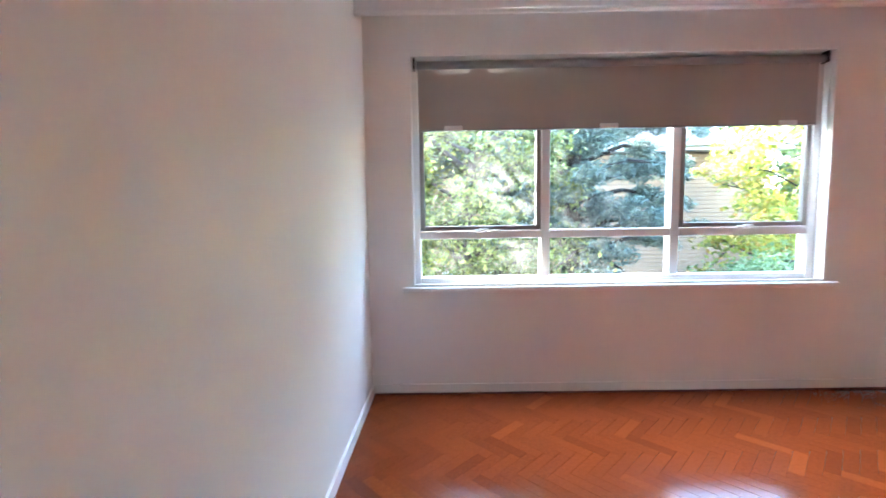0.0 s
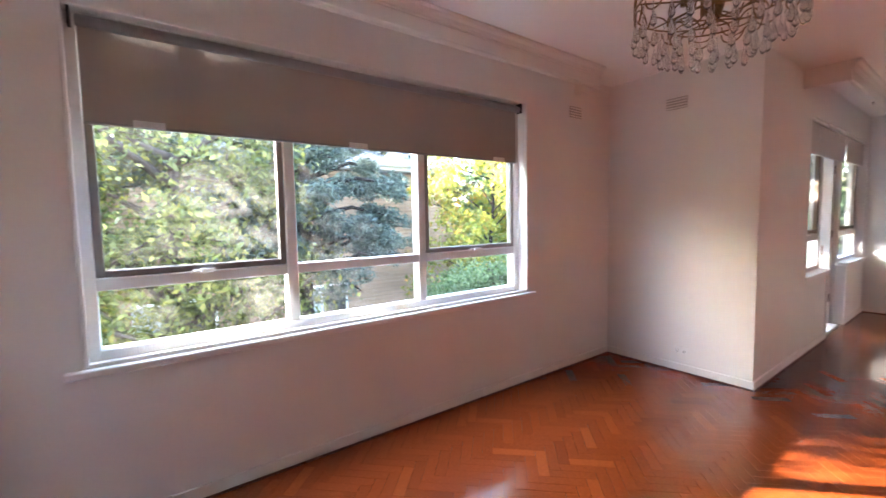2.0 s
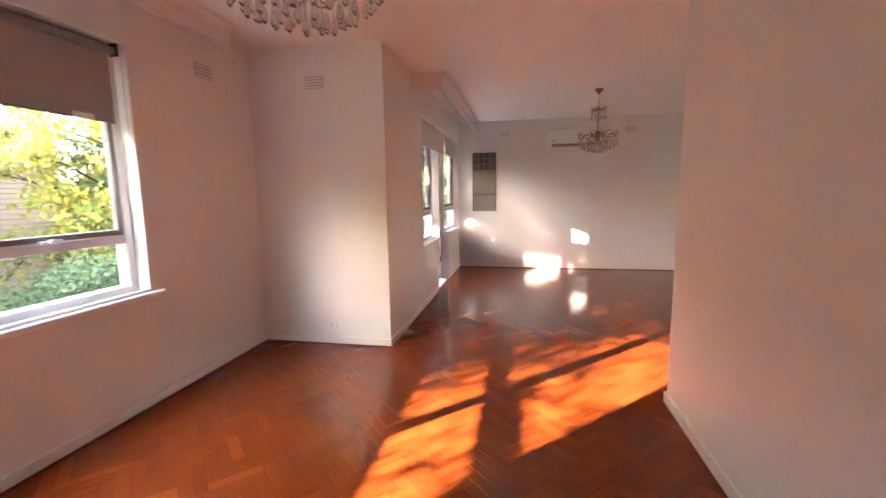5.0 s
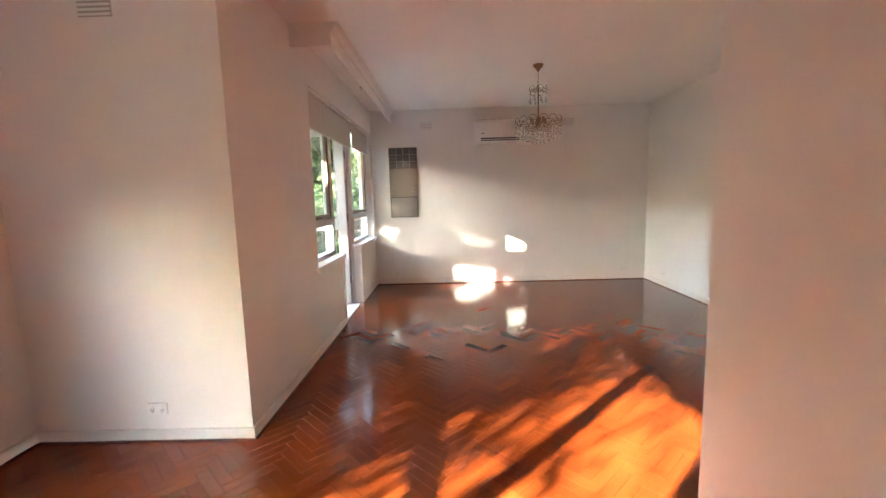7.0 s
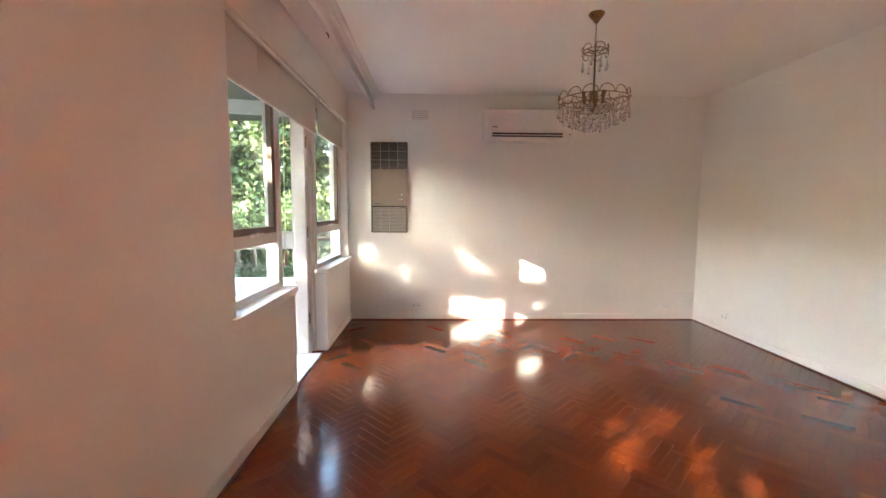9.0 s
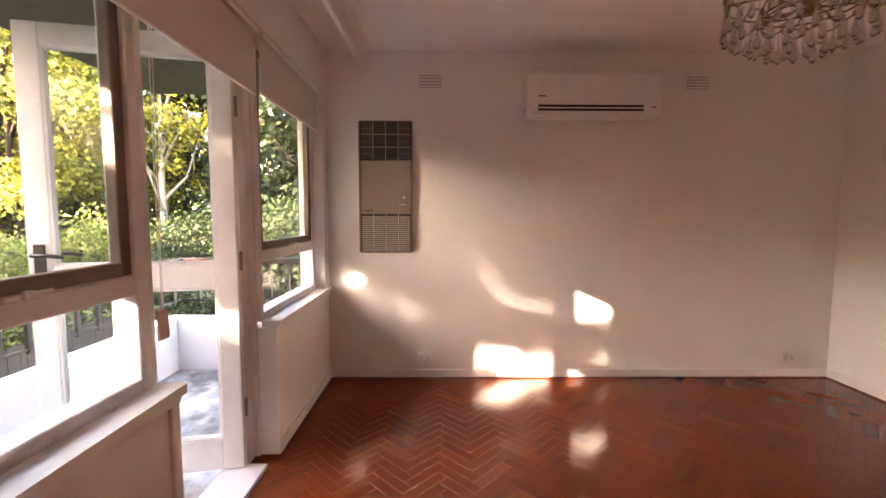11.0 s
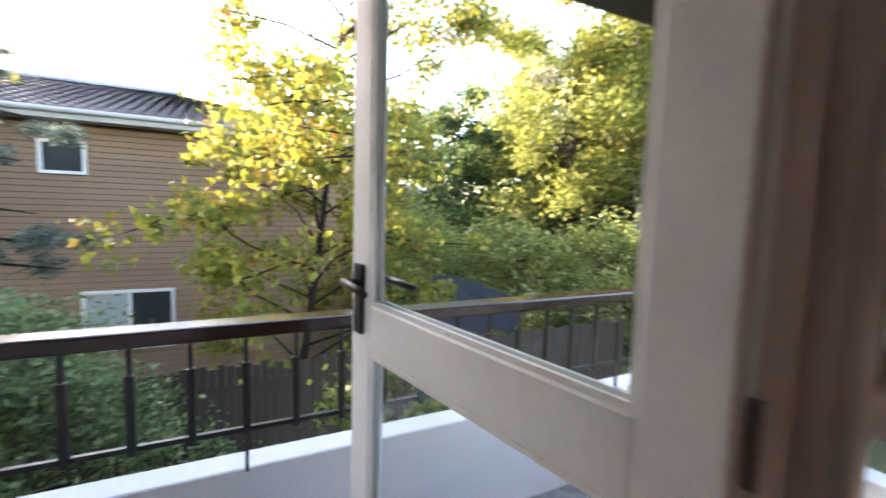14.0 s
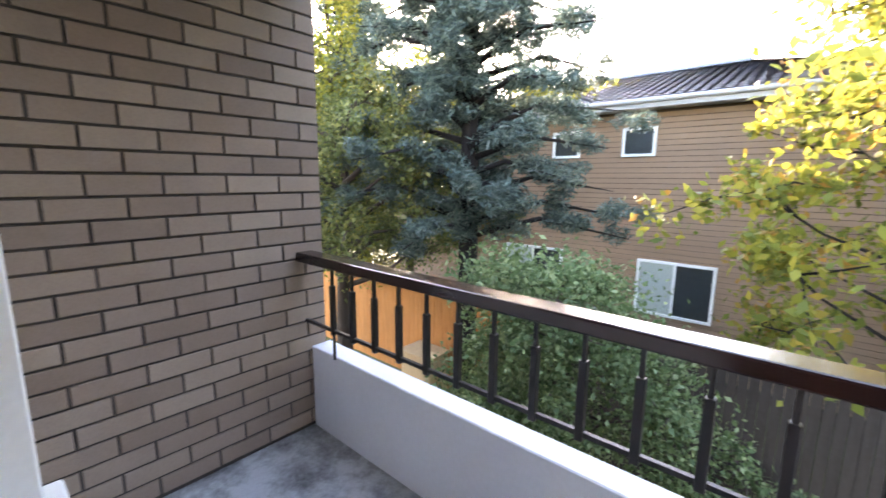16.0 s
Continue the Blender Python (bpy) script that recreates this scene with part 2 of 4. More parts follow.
OLIVE = leaf_material("olive leaves", [(0.0, (0.07, 0.085, 0.025)), (0.6, (0.15, 0.17, 0.045)), (1.0, (0.31, 0.29, 0.09))])
BUSH = leaf_material("bush leaves", [(0.0, (0.075, 0.125, 0.045)), (0.6, (0.16, 0.23, 0.09)), (1.0, (0.34, 0.40, 0.20))])
AUTUMN = leaf_material("autumn maple leaves", [(0.0, (0.12, 0.15, 0.03)), (0.45, (0.24, 0.25, 0.04)), (0.85, (0.36, 0.31, 0.05)), (1.0, (0.42, 0.20, 0.05))], 0.5)
YELLOW = leaf_material("yellow green leaves", [(0.0, (0.11, 0.12, 0.02)), (0.5, (0.25, 0.245, 0.035)), (1.0, (0.45, 0.38, 0.045))], 0.42)
MID = leaf_material("mid green leaves", [(0.0, (0.05, 0.09, 0.03)), (0.6, (0.10, 0.16, 0.055)), (1.0, (0.20, 0.25, 0.09))], 0.4)
GOLD = leaf_material("golden leaves", [(0.0, (0.15, 0.165, 0.035)), (0.5, (0.28, 0.285, 0.06)), (1.0, (0.43, 0.41, 0.10))], 0.45)
DEEP = leaf_material("deep green leaves", [(0.0, (0.015, 0.03, 0.01)), (0.6, (0.032, 0.055, 0.02)), (1.0, (0.075, 0.10, 0.035))], 0.2)
# Lightened leaf colour that carries the sunlight missing on the nearer hedges.
HEDGE = leaf_material("hedge leaves in sunlit tone", [(0.0, (0.15, 0.18, 0.045)), (0.6, (0.28, 0.31, 0.085)), (1.0, (0.44, 0.44, 0.15))], 0.4)
FRESH = leaf_material("fresh green leaves", [(0.0, (0.055, 0.09, 0.018)), (0.6, (0.12, 0.165, 0.035)), (1.0, (0.25, 0.27, 0.07))], 0.4)


# ---- builders ----
def finish(name, bm, mat, parent=None, label="", smooth=False):
    me = bpy.data.meshes.new(name)
    bmesh.ops.recalc_face_normals(bm, faces=bm.faces)
    bm.to_mesh(me)
    bm.free()
    if smooth:
        me.shade_smooth()
    me.materials.append(mat)
    ob = new(name, me)
    if parent is not None:
        ob.parent = parent
    return tagged(ob, label) if label else ob


def part(name, bm, mat, parent, label="", smooth=False):
    return finish(name, bm, mat, parent, label, smooth)


def shared(name, me, parent, m, label=""):
    """One more object on a mesh that is there already."""
    ob = new(name, me)
    ob.parent = parent
    ob.matrix_basis = m
    return tagged(ob, label) if label else ob


def thing(name, label, category, at=(0, 0, 0), group="", kind=""):
    ob = new(name)
    ob.empty_display_size = 0.1
    ob.location = at
    return tagged(ob, label, category, group, kind)


def box(bm, x0, x1, y0, y1, z0, z1, bevel=0.0, seg=1):
    vs = [bm.verts.new((x, y, z)) for x in (x0, x1) for y in (y0, y1) for z in (z0, z1)]
    fs = [bm.faces.new([vs[i] for i in f]) for f in ((0, 1, 3, 2), (4, 6, 7, 5), (0, 4, 5, 1), (2, 3, 7, 6), (0, 2, 6, 4), (1, 5, 7, 3))]
    if bevel:
        edges = list({e for f in fs for e in f.edges})
        bmesh.ops.bevel(bm, geom=edges, offset=bevel, segments=seg, profile=0.5, affect="EDGES")
    return bm


def boxes(*dims, bevel=0.0, seg=1):
    bm = bmesh.new()
    for d in dims:
        box(bm, *d, bevel=bevel, seg=seg)
    return bm


def tube(bm, points, radii, sides=8, closed=False):
    """A tube through points, with a radius at each."""
    pts = [Vector(p) for p in points]
    n = len(pts)
    rings = []
    side = None
    for i, p in enumerate(pts):
        a = pts[(i - 1) % n] if closed or i else p
        b = pts[(i + 1) % n] if closed or i < n - 1 else p
        d = (b - a).normalized()
        if side is None:
            side = d.cross(Vector((0.31, 0.17, 0.94)))
            if side.length < 0.1:
                side = d.cross(Vector((1, 0, 0)))
        side = (side - d * side.dot(d)).normalized()
        other = d.cross(side)
        r = radii[i] if isinstance(radii, (list, tuple)) else radii
        rings.append([bm.verts.new(p + (side * math.cos(k * math.tau / sides) + other * math.sin(k * math.tau / sides)) * r) for k in range(sides)])
    for i in range(n if closed else n - 1):
        a, b = rings[i], rings[(i + 1) % n]
        for k in range(sides):
            bm.faces.new((a[k], a[(k + 1) % sides], b[(k + 1) % sides], b[k]))
    if not closed:
        bm.faces.new(rings[0][::-1])
        bm.faces.new(rings[-1])
    return bm


def lathe(bm, profile, sides=16):
    """Turns (radius, z) rows round the z axis."""
    rings = [[bm.verts.new((r * math.cos(k * math.tau / sides), r * math.sin(k * math.tau / sides), z)) for k in range(sides)] for r, z in profile]
    for a, b in zip(rings, rings[1:]):
        for k in range(sides):
            bm.faces.new((a[k], a[(k + 1) % sides], b[(k + 1) % sides], b[k]))
    bm.faces.new(rings[0])
    bm.faces.new(rings[-1][::-1])
    return bm


def arc(cx, cy, cz, r, a0, a1, n, ux, uz):
    """Points of an arc in the plane of ux and uz."""
    c, ux, uz = Vector((cx, cy, cz)), Vector(ux), Vector(uz)
    return [c + ux * (r * math.cos(a)) + uz * (r * math.sin(a)) for a in (a0 + (a1 - a0) * i / (n - 1) for i in range(n))]


def leaf_mesh(name, centres, sizes, seed, aspect=0.55, droop=0.0, up=0.4):
    """Many small folded leaves, each an island of two triangles, as one mesh."""
    rng = np.random.default_rng(seed)
    n = len(centres)
    normal = rng.normal(size=(n, 3)) + np.array([0, 0, up])
    normal /= np.linalg.norm(normal, axis=1)[:, None]
    along = np.cross(normal, rng.normal(size=(n, 3)))
    along /= np.linalg.norm(along, axis=1)[:, None]
    along[:, 2] -= droop
    across = np.cross(normal, along)
    s = np.asarray(sizes)[:, None]
    quad = np.stack([centres - along * s * 0.5, centres + across * s * aspect * 0.5 + normal * s * 0.08, centres + along * s * 0.5, centres - across * s * aspect * 0.5 + normal * s * 0.08], 1)
    me = bpy.data.meshes.new(name)
    me.vertices.add(n * 4)
    me.vertices.foreach_set("co", quad.reshape(-1).astype(np.float32))
    me.loops.add(n * 4)
    me.loops.foreach_set("vertex_index", np.arange(n * 4, dtype=np.int32))
    me.polygons.add(n)
    me.polygons.foreach_set("loop_start", np.arange(0, n * 4, 4, dtype=np.int32))
    me.update(calc_edges=True)
    return me


def limbs_of(rng, base_at, height, spread, count, low, lean=(0, 0), rise=0.5):
    """Limbs that leave a trunk between low and its top: rows of points."""
    out = []
    for i in range(count):
        f = low + (1 - low) * (i + rng.random() * 0.8) / count
        a = i * 2.4 + rng.random() * 0.9
        start = np.array(base_at) + np.array([lean[0] * f, lean[1] * f, height * f])
        reach = spread * (0.55 + 0.6 * rng.random())
        mid = start + np.array([math.cos(a), math.sin(a), rise * (0.6 + rng.random())]) * reach * 0.5
        tip = start + np.array([math.cos(a + 0.3), math.sin(a + 0.3), rise * (0.5 + rng.random())]) * reach
        out.append((start, mid, tip))
    return out


def broad_tree(name, label, at, height, spread, leaves, leaf, mat, seed, bark=BARK, trunk=0.14, low=0.3, clump=0.5, rise=0.5, lean=(0, 0), count=16, flat=0.8):
    """A tapered trunk, limbs with twigs and a loose crown of leaf clumps."""
    rng = np.random.default_rng(seed)
    root = thing(name, label, "tree", at)
    bm = bmesh.new()
    pts = [(lean[0] * f + 0.06 * math.sin(5 * f + seed), lean[1] * f + 0.06 * math.cos(4 * f + seed), height * f) for f in np.linspace(0, 1, 8)]
    tube(bm, pts, [trunk * (1.15 - f) + 0.012 for f in np.linspace(0, 1, 8)], 9)
    limbs = limbs_of(rng, (0, 0, 0), height, spread, count, low, lean, rise)
    clumps = []
    for s, m, t in limbs:
        tube(bm, [s, m, t], [trunk * 0.42, trunk * 0.26, 0.01], 6)
        for k in range(5):
            f = 0.35 + 0.65 * rng.random()
            p = m + (t - m) * f
            q = p + rng.normal(size=3) * np.array([1, 1, 0.6]) * spread * 0.26
            tube(bm, [p, (p + q) / 2 + rng.normal(size=3) * 0.04, q], [0.018, 0.012, 0.004], 4)
            clumps += [q, (p + q) / 2]
        clumps.append(t)
    part("trunk", bm, bark, root, smooth=True)
    clumps = np.array(clumps)
    size = clump * (0.5 + rng.random(len(clumps)))
    pick = rng.integers(0, len(clumps), leaves)
    off = rng.normal(size=(leaves, 3))
    off /= np.linalg.norm(off, axis=1)[:, None]
    off *= (rng.random(leaves) ** 0.6)[:, None]
    off[:, 2] *= flat
    centres = clumps[pick] + off * size[pick][:, None]
    me = leaf_mesh("crown", centres, leaf * (0.6 + 0.8 * rng.random(leaves)), seed + 1)
    me.materials.append(mat)
    crown = new("crown", me)
    crown.parent = root
    return root


# ---- the rooms: walls, ceiling ----
WEST, SOUTH, NORTH, EAST = -0.70, -0.41, 3.05, 8.13      # dining room west, south, window wall; living room end wall
PIER, FRONT, RETURN, BACK = 3.77, 1.76, 3.05, -2.55      # pier face, living window wall, corner, living south wall
TOP = 2.73
W1 = (-0.385, 2.535, 0.785, 2.39)                          # dining window opening: x, x, z, z
HEAD, SILL = 2.37, 0.785
W2L, DL, DR, W3R = 5.18, 6.07, 6.93, 8.03                # living window, door and window edges


def structure(name, bm, mat, label, category):
    return tagged(finish(name, bm, mat), label, category, kind="structure")


structure("wall_west", boxes((WEST - 0.2, WEST, SOUTH - 0.2, NORTH + 0.2, 0, TOP)), WALL, "smooth cream painted plaster wall beside the dining window", "wall")
structure("wall_dining_window", boxes(
    (WEST, W1[0], NORTH, NORTH + 0.2, 0, TOP), (W1[1], PIER, NORTH, NORTH + 0.2, 0, TOP),
    (W1[0], W1[1], NORTH, NORTH + 0.2, 0, W1[2]), (W1[0], W1[1], NORTH, NORTH + 0.2, W1[3], TOP)), WALL, "cream painted wall around the wide dining window", "wall")
structure("wall_pier", boxes((PIER, 4.15, FRONT, NORTH + 0.2, 0, TOP)), WALL, "cream painted projecting wall between dining window and balcony", "wall")
structure("wall_living_window", boxes(
    (4.15, W2L, FRONT, FRONT + 0.2, 0, TOP), (4.2625, W2L - 0.01, FRONT + 0.2, FRONT + 0.275, -0.035, 2.45), (W3R, EAST, FRONT, FRONT + 0.2, 0, TOP), (W2L, W3R, FRONT, FRONT + 0.2, HEAD, TOP),
    (W2L, DL - 0.05, FRONT, FRONT + 0.2, 0, SILL - 0.03), (DR + 0.08, W3R, FRONT, FRONT + 0.2, 0, SILL - 0.03)), WALL, "cream painted wall with window and balcony door openings", "wall")
structure("wall_east", boxes((EAST, EAST + 0.2, BACK - 0.2, FRONT + 0.2, 0, TOP)), WALL, "cream painted end wall of the living room", "wall")
structure("wall_south", boxes((RETURN, EAST, BACK - 0.2, BACK, 0, TOP)), WALL, "cream painted long wall of the living room", "wall")
structure("wall_return", boxes((RETURN - 0.2, RETURN, BACK - 0.2, SOUTH - 0.2, 0, TOP)), WALL, "cream painted return wall of the living room", "wall")
structure("wall_dining_south", boxes((WEST, RETURN, SOUTH - 0.2, SOUTH, 0, TOP), bevel=0.004), WALL, "cream painted wall opposite the dining window", "wall")
structure("ceiling", boxes((WEST - 0.2, 4.15, SOUTH - 0.2, NORTH + 0.2, TOP, TOP + 0.2), (RETURN - 0.2, 4.15, BACK - 0.2, SOUTH - 0.2, TOP, TOP + 0.2),
                           (4.15, EAST + 0.2, BACK - 0.2, FRONT + 0.2, TOP, TOP + 0.2)), CEIL, "flat white painted ceiling", "ceiling")
structure("floor", boxes((WEST - 0.2, 4.15, SOUTH - 0.2, NORTH + 0.2, -0.2, -0.008), (RETURN - 0.2, 4.15, BACK - 0.2, SOUTH - 0.2, -0.2, -0.008),
                         (4.15, EAST + 0.2, BACK - 0.2, FRONT + 0.2, -0.2, -0.008)), FLOORGAP, "polished reddish brown herringbone parquet floor", "floor")
floor = bpy.data.objects["floor"]


def skirting(x0, x1, y0, y1):
    bm = boxes((x0, x1, y0, y1, 0, 0.072))
    return structure("baseboard", bm, TRIM, "low white painted skirting board", "baseboard")


S = 0.014
skirting(WEST, WEST + S, SOUTH, NORTH)
skirting(WEST + S, PIER - S, NORTH - S, NORTH)
skirting(PIER - S, PIER, FRONT - S, NORTH)
skirting(PIER, DL - 0.06, FRONT - S, FRONT)
skirting(DR + 0.085, EAST - S, FRONT - S, FRONT)
skirting(EAST - S, EAST, BACK + S, FRONT)
skirting(RETURN, EAST - S, BACK, BACK + S)
skirting(RETURN, RETURN + S, BACK + S, SOUTH + S)
skirting(WEST + S, RETURN, SOUTH, SOUTH + S)


def edging(x0, x1, y0, y1):
    """A slim dark bead where the parquet meets the skirting."""
    structure("trim", boxes((x0, x1, y0, y1, 0.0005, 0.011), bevel=0.003), EDGING, "slim dark red timber bead along the skirting", "trim")


G = S + 0.013
edging(WEST + S, PIER - S, NORTH - G, NORTH - S)
edging(PIER - G, PIER - S, FRONT - S, NORTH - G)
edging(PIER - S, DL - 0.06, FRONT - G, FRONT - S)
edging(DR + 0.085, EAST - S, FRONT - G, FRONT - S)
edging(EAST - G, EAST - S, BACK + G, FRONT - G)
edging(RETURN + S, EAST - S, BACK + S, BACK + G)


# cornice and curtain pelmets
def pelmet(x0, x1, y0, y1, label, close_end):
    root = thing("pelmet", label, "pelmet", (x0, y0, TOP), kind="structure")
    drop, w, d = 0.17, x1 - x0, y1 - y0
    bm = boxes((0, w, 0, 0.022, -drop, -0.001))
    part("board", bm, TRIM, root)
    bm = tube(bmesh.new(), [(0, 0.008, -drop), (w, 0.008, -drop)], 0.016, 12)
    part("bead", bm, TRIM, root, smooth=True)
    part("return", boxes((close_end * (w - 0.02), close_end * (w - 0.02) + 0.02, 0.022, d, -drop, 0)), TRIM, root)
    bm = bmesh.new()
    prof = [(-0.001, -0.075), (-0.010, -0.075), (-0.010, -0.064), (-0.020, -0.056), (-0.028, -0.036), (-0.042, -0.024), (-0.050, -0.024), (-0.056, -0.012), (-0.056, -0.001), (-0.001, -0.001)]
    rows = [[bm.verts.new((x, y, z)) for y, z in prof] for x in (0, w)]
    for i in range(len(prof) - 1):
        bm.faces.new((rows[0][i], rows[1][i], rows[1][i + 1], rows[0][i + 1]))
    bm.faces.new(rows[0][::-1])
    bm.faces.new(rows[1])
    part("cornice", bm, TRIM, root)
    return root


pelmet(WEST, 3.21, 2.80, NORTH, "white timber curtain pelmet with cornice over the dining window", 1)
pelmet(4.82, EAST, 1.44, FRONT, "white timber curtain pelmet over the balcony windows", 0)


# ---- dining window ----
def pane(name, x0, x1, y, z0, z1, parent, mat=GLASS):
    ob = part(name, boxes((x0, x1, y - 0.002, y + 0.002, z0, z1)), mat, parent, "clear glass pane")
    return ob


def frame_bars(x0, x1, y0, y1, z0, z1, w, bevel=0.004):
    bm = bmesh.new()
    box(bm, x0, x0 + w, y0, y1, z0, z1, bevel)
    box(bm, x1 - w, x1, y0, y1, z0, z1, bevel)
    box(bm, x0 + w, x1 - w, y0, y1, z0, z0 + w, bevel)
    box(bm, x0 + w, x1 - w, y0, y1, z1 - w, z1, bevel)
    return bm


def awning_sash(parent, x0, x1, y, z0, z1, mat, glass, label, w=0.034):
    sash = part("sash", frame_bars(x0, x1, y - 0.012, y + 0.028, z0, z1, w), mat, parent, label)
    pane("pane", x0 + w - 0.004, x1 - w + 0.004, y + 0.008, z0 + w - 0.004, z1 - w + 0.004, sash, glass)
    cx = (x0 + x1) / 2
    bm = boxes((cx - 0.05, cx + 0.05, y - 0.034, y - 0.012, z0 - 0.010, z0 + 0.008), bevel=0.004)
    box(bm, cx - 0.012, cx + 0.012, y - 0.05, y - 0.034, z0 - 0.006, z0 + 0.016, 0.003)
    box(bm, cx - 0.008, cx + 0.055, y - 0.058, y - 0.05, z0 + 0.002, z0 + 0.014, 0.003)
    part("stay", bm, PLASTIC, sash, "white metal window winder")
    return sash


win = thing("window_1", "wide white three-bay window with grey awning sashes", "window", (0, NORTH, 0), kind="structure")
gy = 0.135
m1, m2, tz = 0.58, 1.52, 1.15
x0, x1, z0, z1 = W1
bm = frame_bars(x0 + 0.001, x1 - 0.001, gy - 0.035, gy + 0.06, z0 + 0.001, z1 - 0.001, 0.05)
part("window_frame", bm, FRAME, win, "white painted timber frame")
for m in (m1, m2):
    part("mullion", boxes((m - 0.032, m + 0.032, gy - 0.030, gy + 0.055, z0 + 0.05, z1 - 0.05), bevel=0.006), FRAME, win)
for a, b in ((x0 + 0.05, m1 - 0.032), (m1 + 0.032, m2 - 0.032), (m2 + 0.032, x1 - 0.05)):
    part("transom", boxes((a, b, gy - 0.028, gy + 0.05, tz - 0.03, tz + 0.03), bevel=0.005), FRAME, win)
    pane("lower_pane", a, b, gy + 0.012, z0 + 0.05, tz - 0.03, win, GLASS if a > 1.5 else DUSTY if a > 0.4 else HAZY)
awning_sash(win, x0 + 0.052, m1 - 0.034, gy - 0.01, tz + 0.032, z1 - 0.052, SASH, HAZY, "grey metal awning sash")
pane("middle_pane", m1 + 0.032, m2 - 0.032, gy + 0.012, tz + 0.03, z1 - 0.05, win, DUSTY)
awning_sash(win, m2 + 0.034, x1 - 0.052, gy - 0.01, tz + 0.032, z1 - 0.052, SASH, GLASS, "grey metal awning sash")
part("window_sill", boxes((x0 - 0.075, x1 + 0.075, -0.045, -0.001, z0 - 0.032, z0 + 0.004), bevel=0.008, seg=2), TRIM, win, "white painted timber sill")
part("sill_board", boxes((x0 + 0.002, x1 - 0.002, 0.0, gy - 0.037, z0 + 0.001, z0 + 0.006)), TRIM, win)
part("architrave", frame_bars(x0 - 0.004, x1 + 0.004, -0.006, 0.02, z0 + 0.006, z1 + 0.006, 0.016, 0.002), TRIM, win)

# roller blind, one third down
blind = thing("roller_blind", "grey fabric roller blind pulled a third down over dining window", "blind", (0, NORTH, 0))
bm = tube(bmesh.new(), [(x0 + 0.05, 0.064, z1 - 0.050), (x1 - 0.04, 0.064, z1 - 0.050)], 0.025, 16)
part("roller", bm, BLINDBAR, blind, "grey fabric-wrapped roller tube", True)
fabric = boxes((x0 + 0.055, x1 - 0.05, 0.0885, 0.0903, 1.905, z1 - 0.012))
part("fabric", fabric, BLIND, blind, "plain grey screen fabric")
part("bottom_bar", boxes((x0 + 0.055, x1 - 0.05, 0.081, 0.097, 1.894, 1.907), bevel=0.003), BLINDBAR, blind)
for bx in (x0 + 0.30, 1.02, 2.28):
    part("clip", boxes((bx - 0.065, bx + 0.065, 0.074, 0.0805, 1.896, 1.93), bevel=0.003), PLASTIC, blind, "white plastic pull clip")
for bx in (x0 + 0.03, x1 - 0.03):
    part("bracket", boxes((bx - 0.006, bx + 0.006, 0.034, 0.092, z1 - 0.08, z1 - 0.002), bevel=0.002), DARKPLASTIC, blind, "dark end bracket")
bm = tube(bmesh.new(), [(x1 - 0.034, 0.012, z1 - 0.06), (x1 - 0.032, 0.014, 1.6), (x1 - 0.036, 0.015, 1.0), (x1 - 0.030, 0.02, 1.0), (x1 - 0.028, 0.02, 1.6), (x1 - 0.028, 0.02, z1 - 0.06)], 0.0022, 6)
part("chain", bm, PLASTIC, blind, "white bead chain", True)


# ---- living windows and balcony door ----
FY = FRONT + 0.115


def small_window(name, x0, x1, label):
    win = thing(name, label, "window", (0, 0, 0), kind="structure")
    tz = 1.155
    part("window_frame", frame_bars(x0, x1, FY - 0.035, FY + 0.055, SILL, HEAD - 0.001, 0.048), FRAME, win, "white painted timber frame")
    part("transom", boxes((x0 + 0.048, x1 - 0.048, FY - 0.03, FY + 0.05, tz - 0.035, tz + 0.035), bevel=0.006), FRAME, win)
    pane("lower_pane", x0 + 0.048, x1 - 0.048, FY + 0.012, SILL + 0.048, tz - 0.035, win)
    awning_sash(win, x0 + 0.05, x1 - 0.05, FY - 0.012, tz + 0.037, HEAD - 0.052, BROWNSASH, GLASS, "tan awning sash with wide frame", 0.045)
    return win


w2 = small_window("window_2", W2L + 0.012, DL - 0.004, "white framed window with tan awning sash beside balcony door")
w3 = small_window("window_3", DR + 0.035, W3R - 0.004, "white framed window with tan awning sash in the room corner")


def sill_board(parent, x0, x1):
    bm = boxes((x0, x1, FRONT - 0.03, FY - 0.036, SILL - 0.03, SILL + 0.006))
    up = [e for e in bm.edges if abs(e.verts[0].co.z - e.verts[1].co.z) > 0.02 and e.verts[0].co.y < FRONT]
    bmesh.ops.bevel(bm, geom=up, offset=0.02, segments=4, profile=0.5, affect="EDGES")
    part("window_sill", bm, TRIM, parent, "deep white painted timber sill")
    part("sill_bed", boxes((x0 + 0.03, x1 - 0.03, FRONT - 0.02, FRONT - 0.001, SILL - 0.055, SILL - 0.031), bevel=0.004), TRIM, parent)


part("outer_sill", boxes((W2L - 0.02, DL - 0.02, FRONT + 0.172, FRONT + 0.32, SILL - 0.075, SILL - 0.03), bevel=0.006), FRAME, w2, "sloping white outer sill")
part("outer_trim", boxes((W2L - 0.008, W2L + 0.045, FRONT + 0.172, FRONT + 0.285, SILL - 0.029, HEAD - 0.001), bevel=0.004), FRAME, w2)
sill_board(w2, W2L - 0.06, DL + 0.03)
sill_board(w3, DR + 0.045, EAST - 0.002)


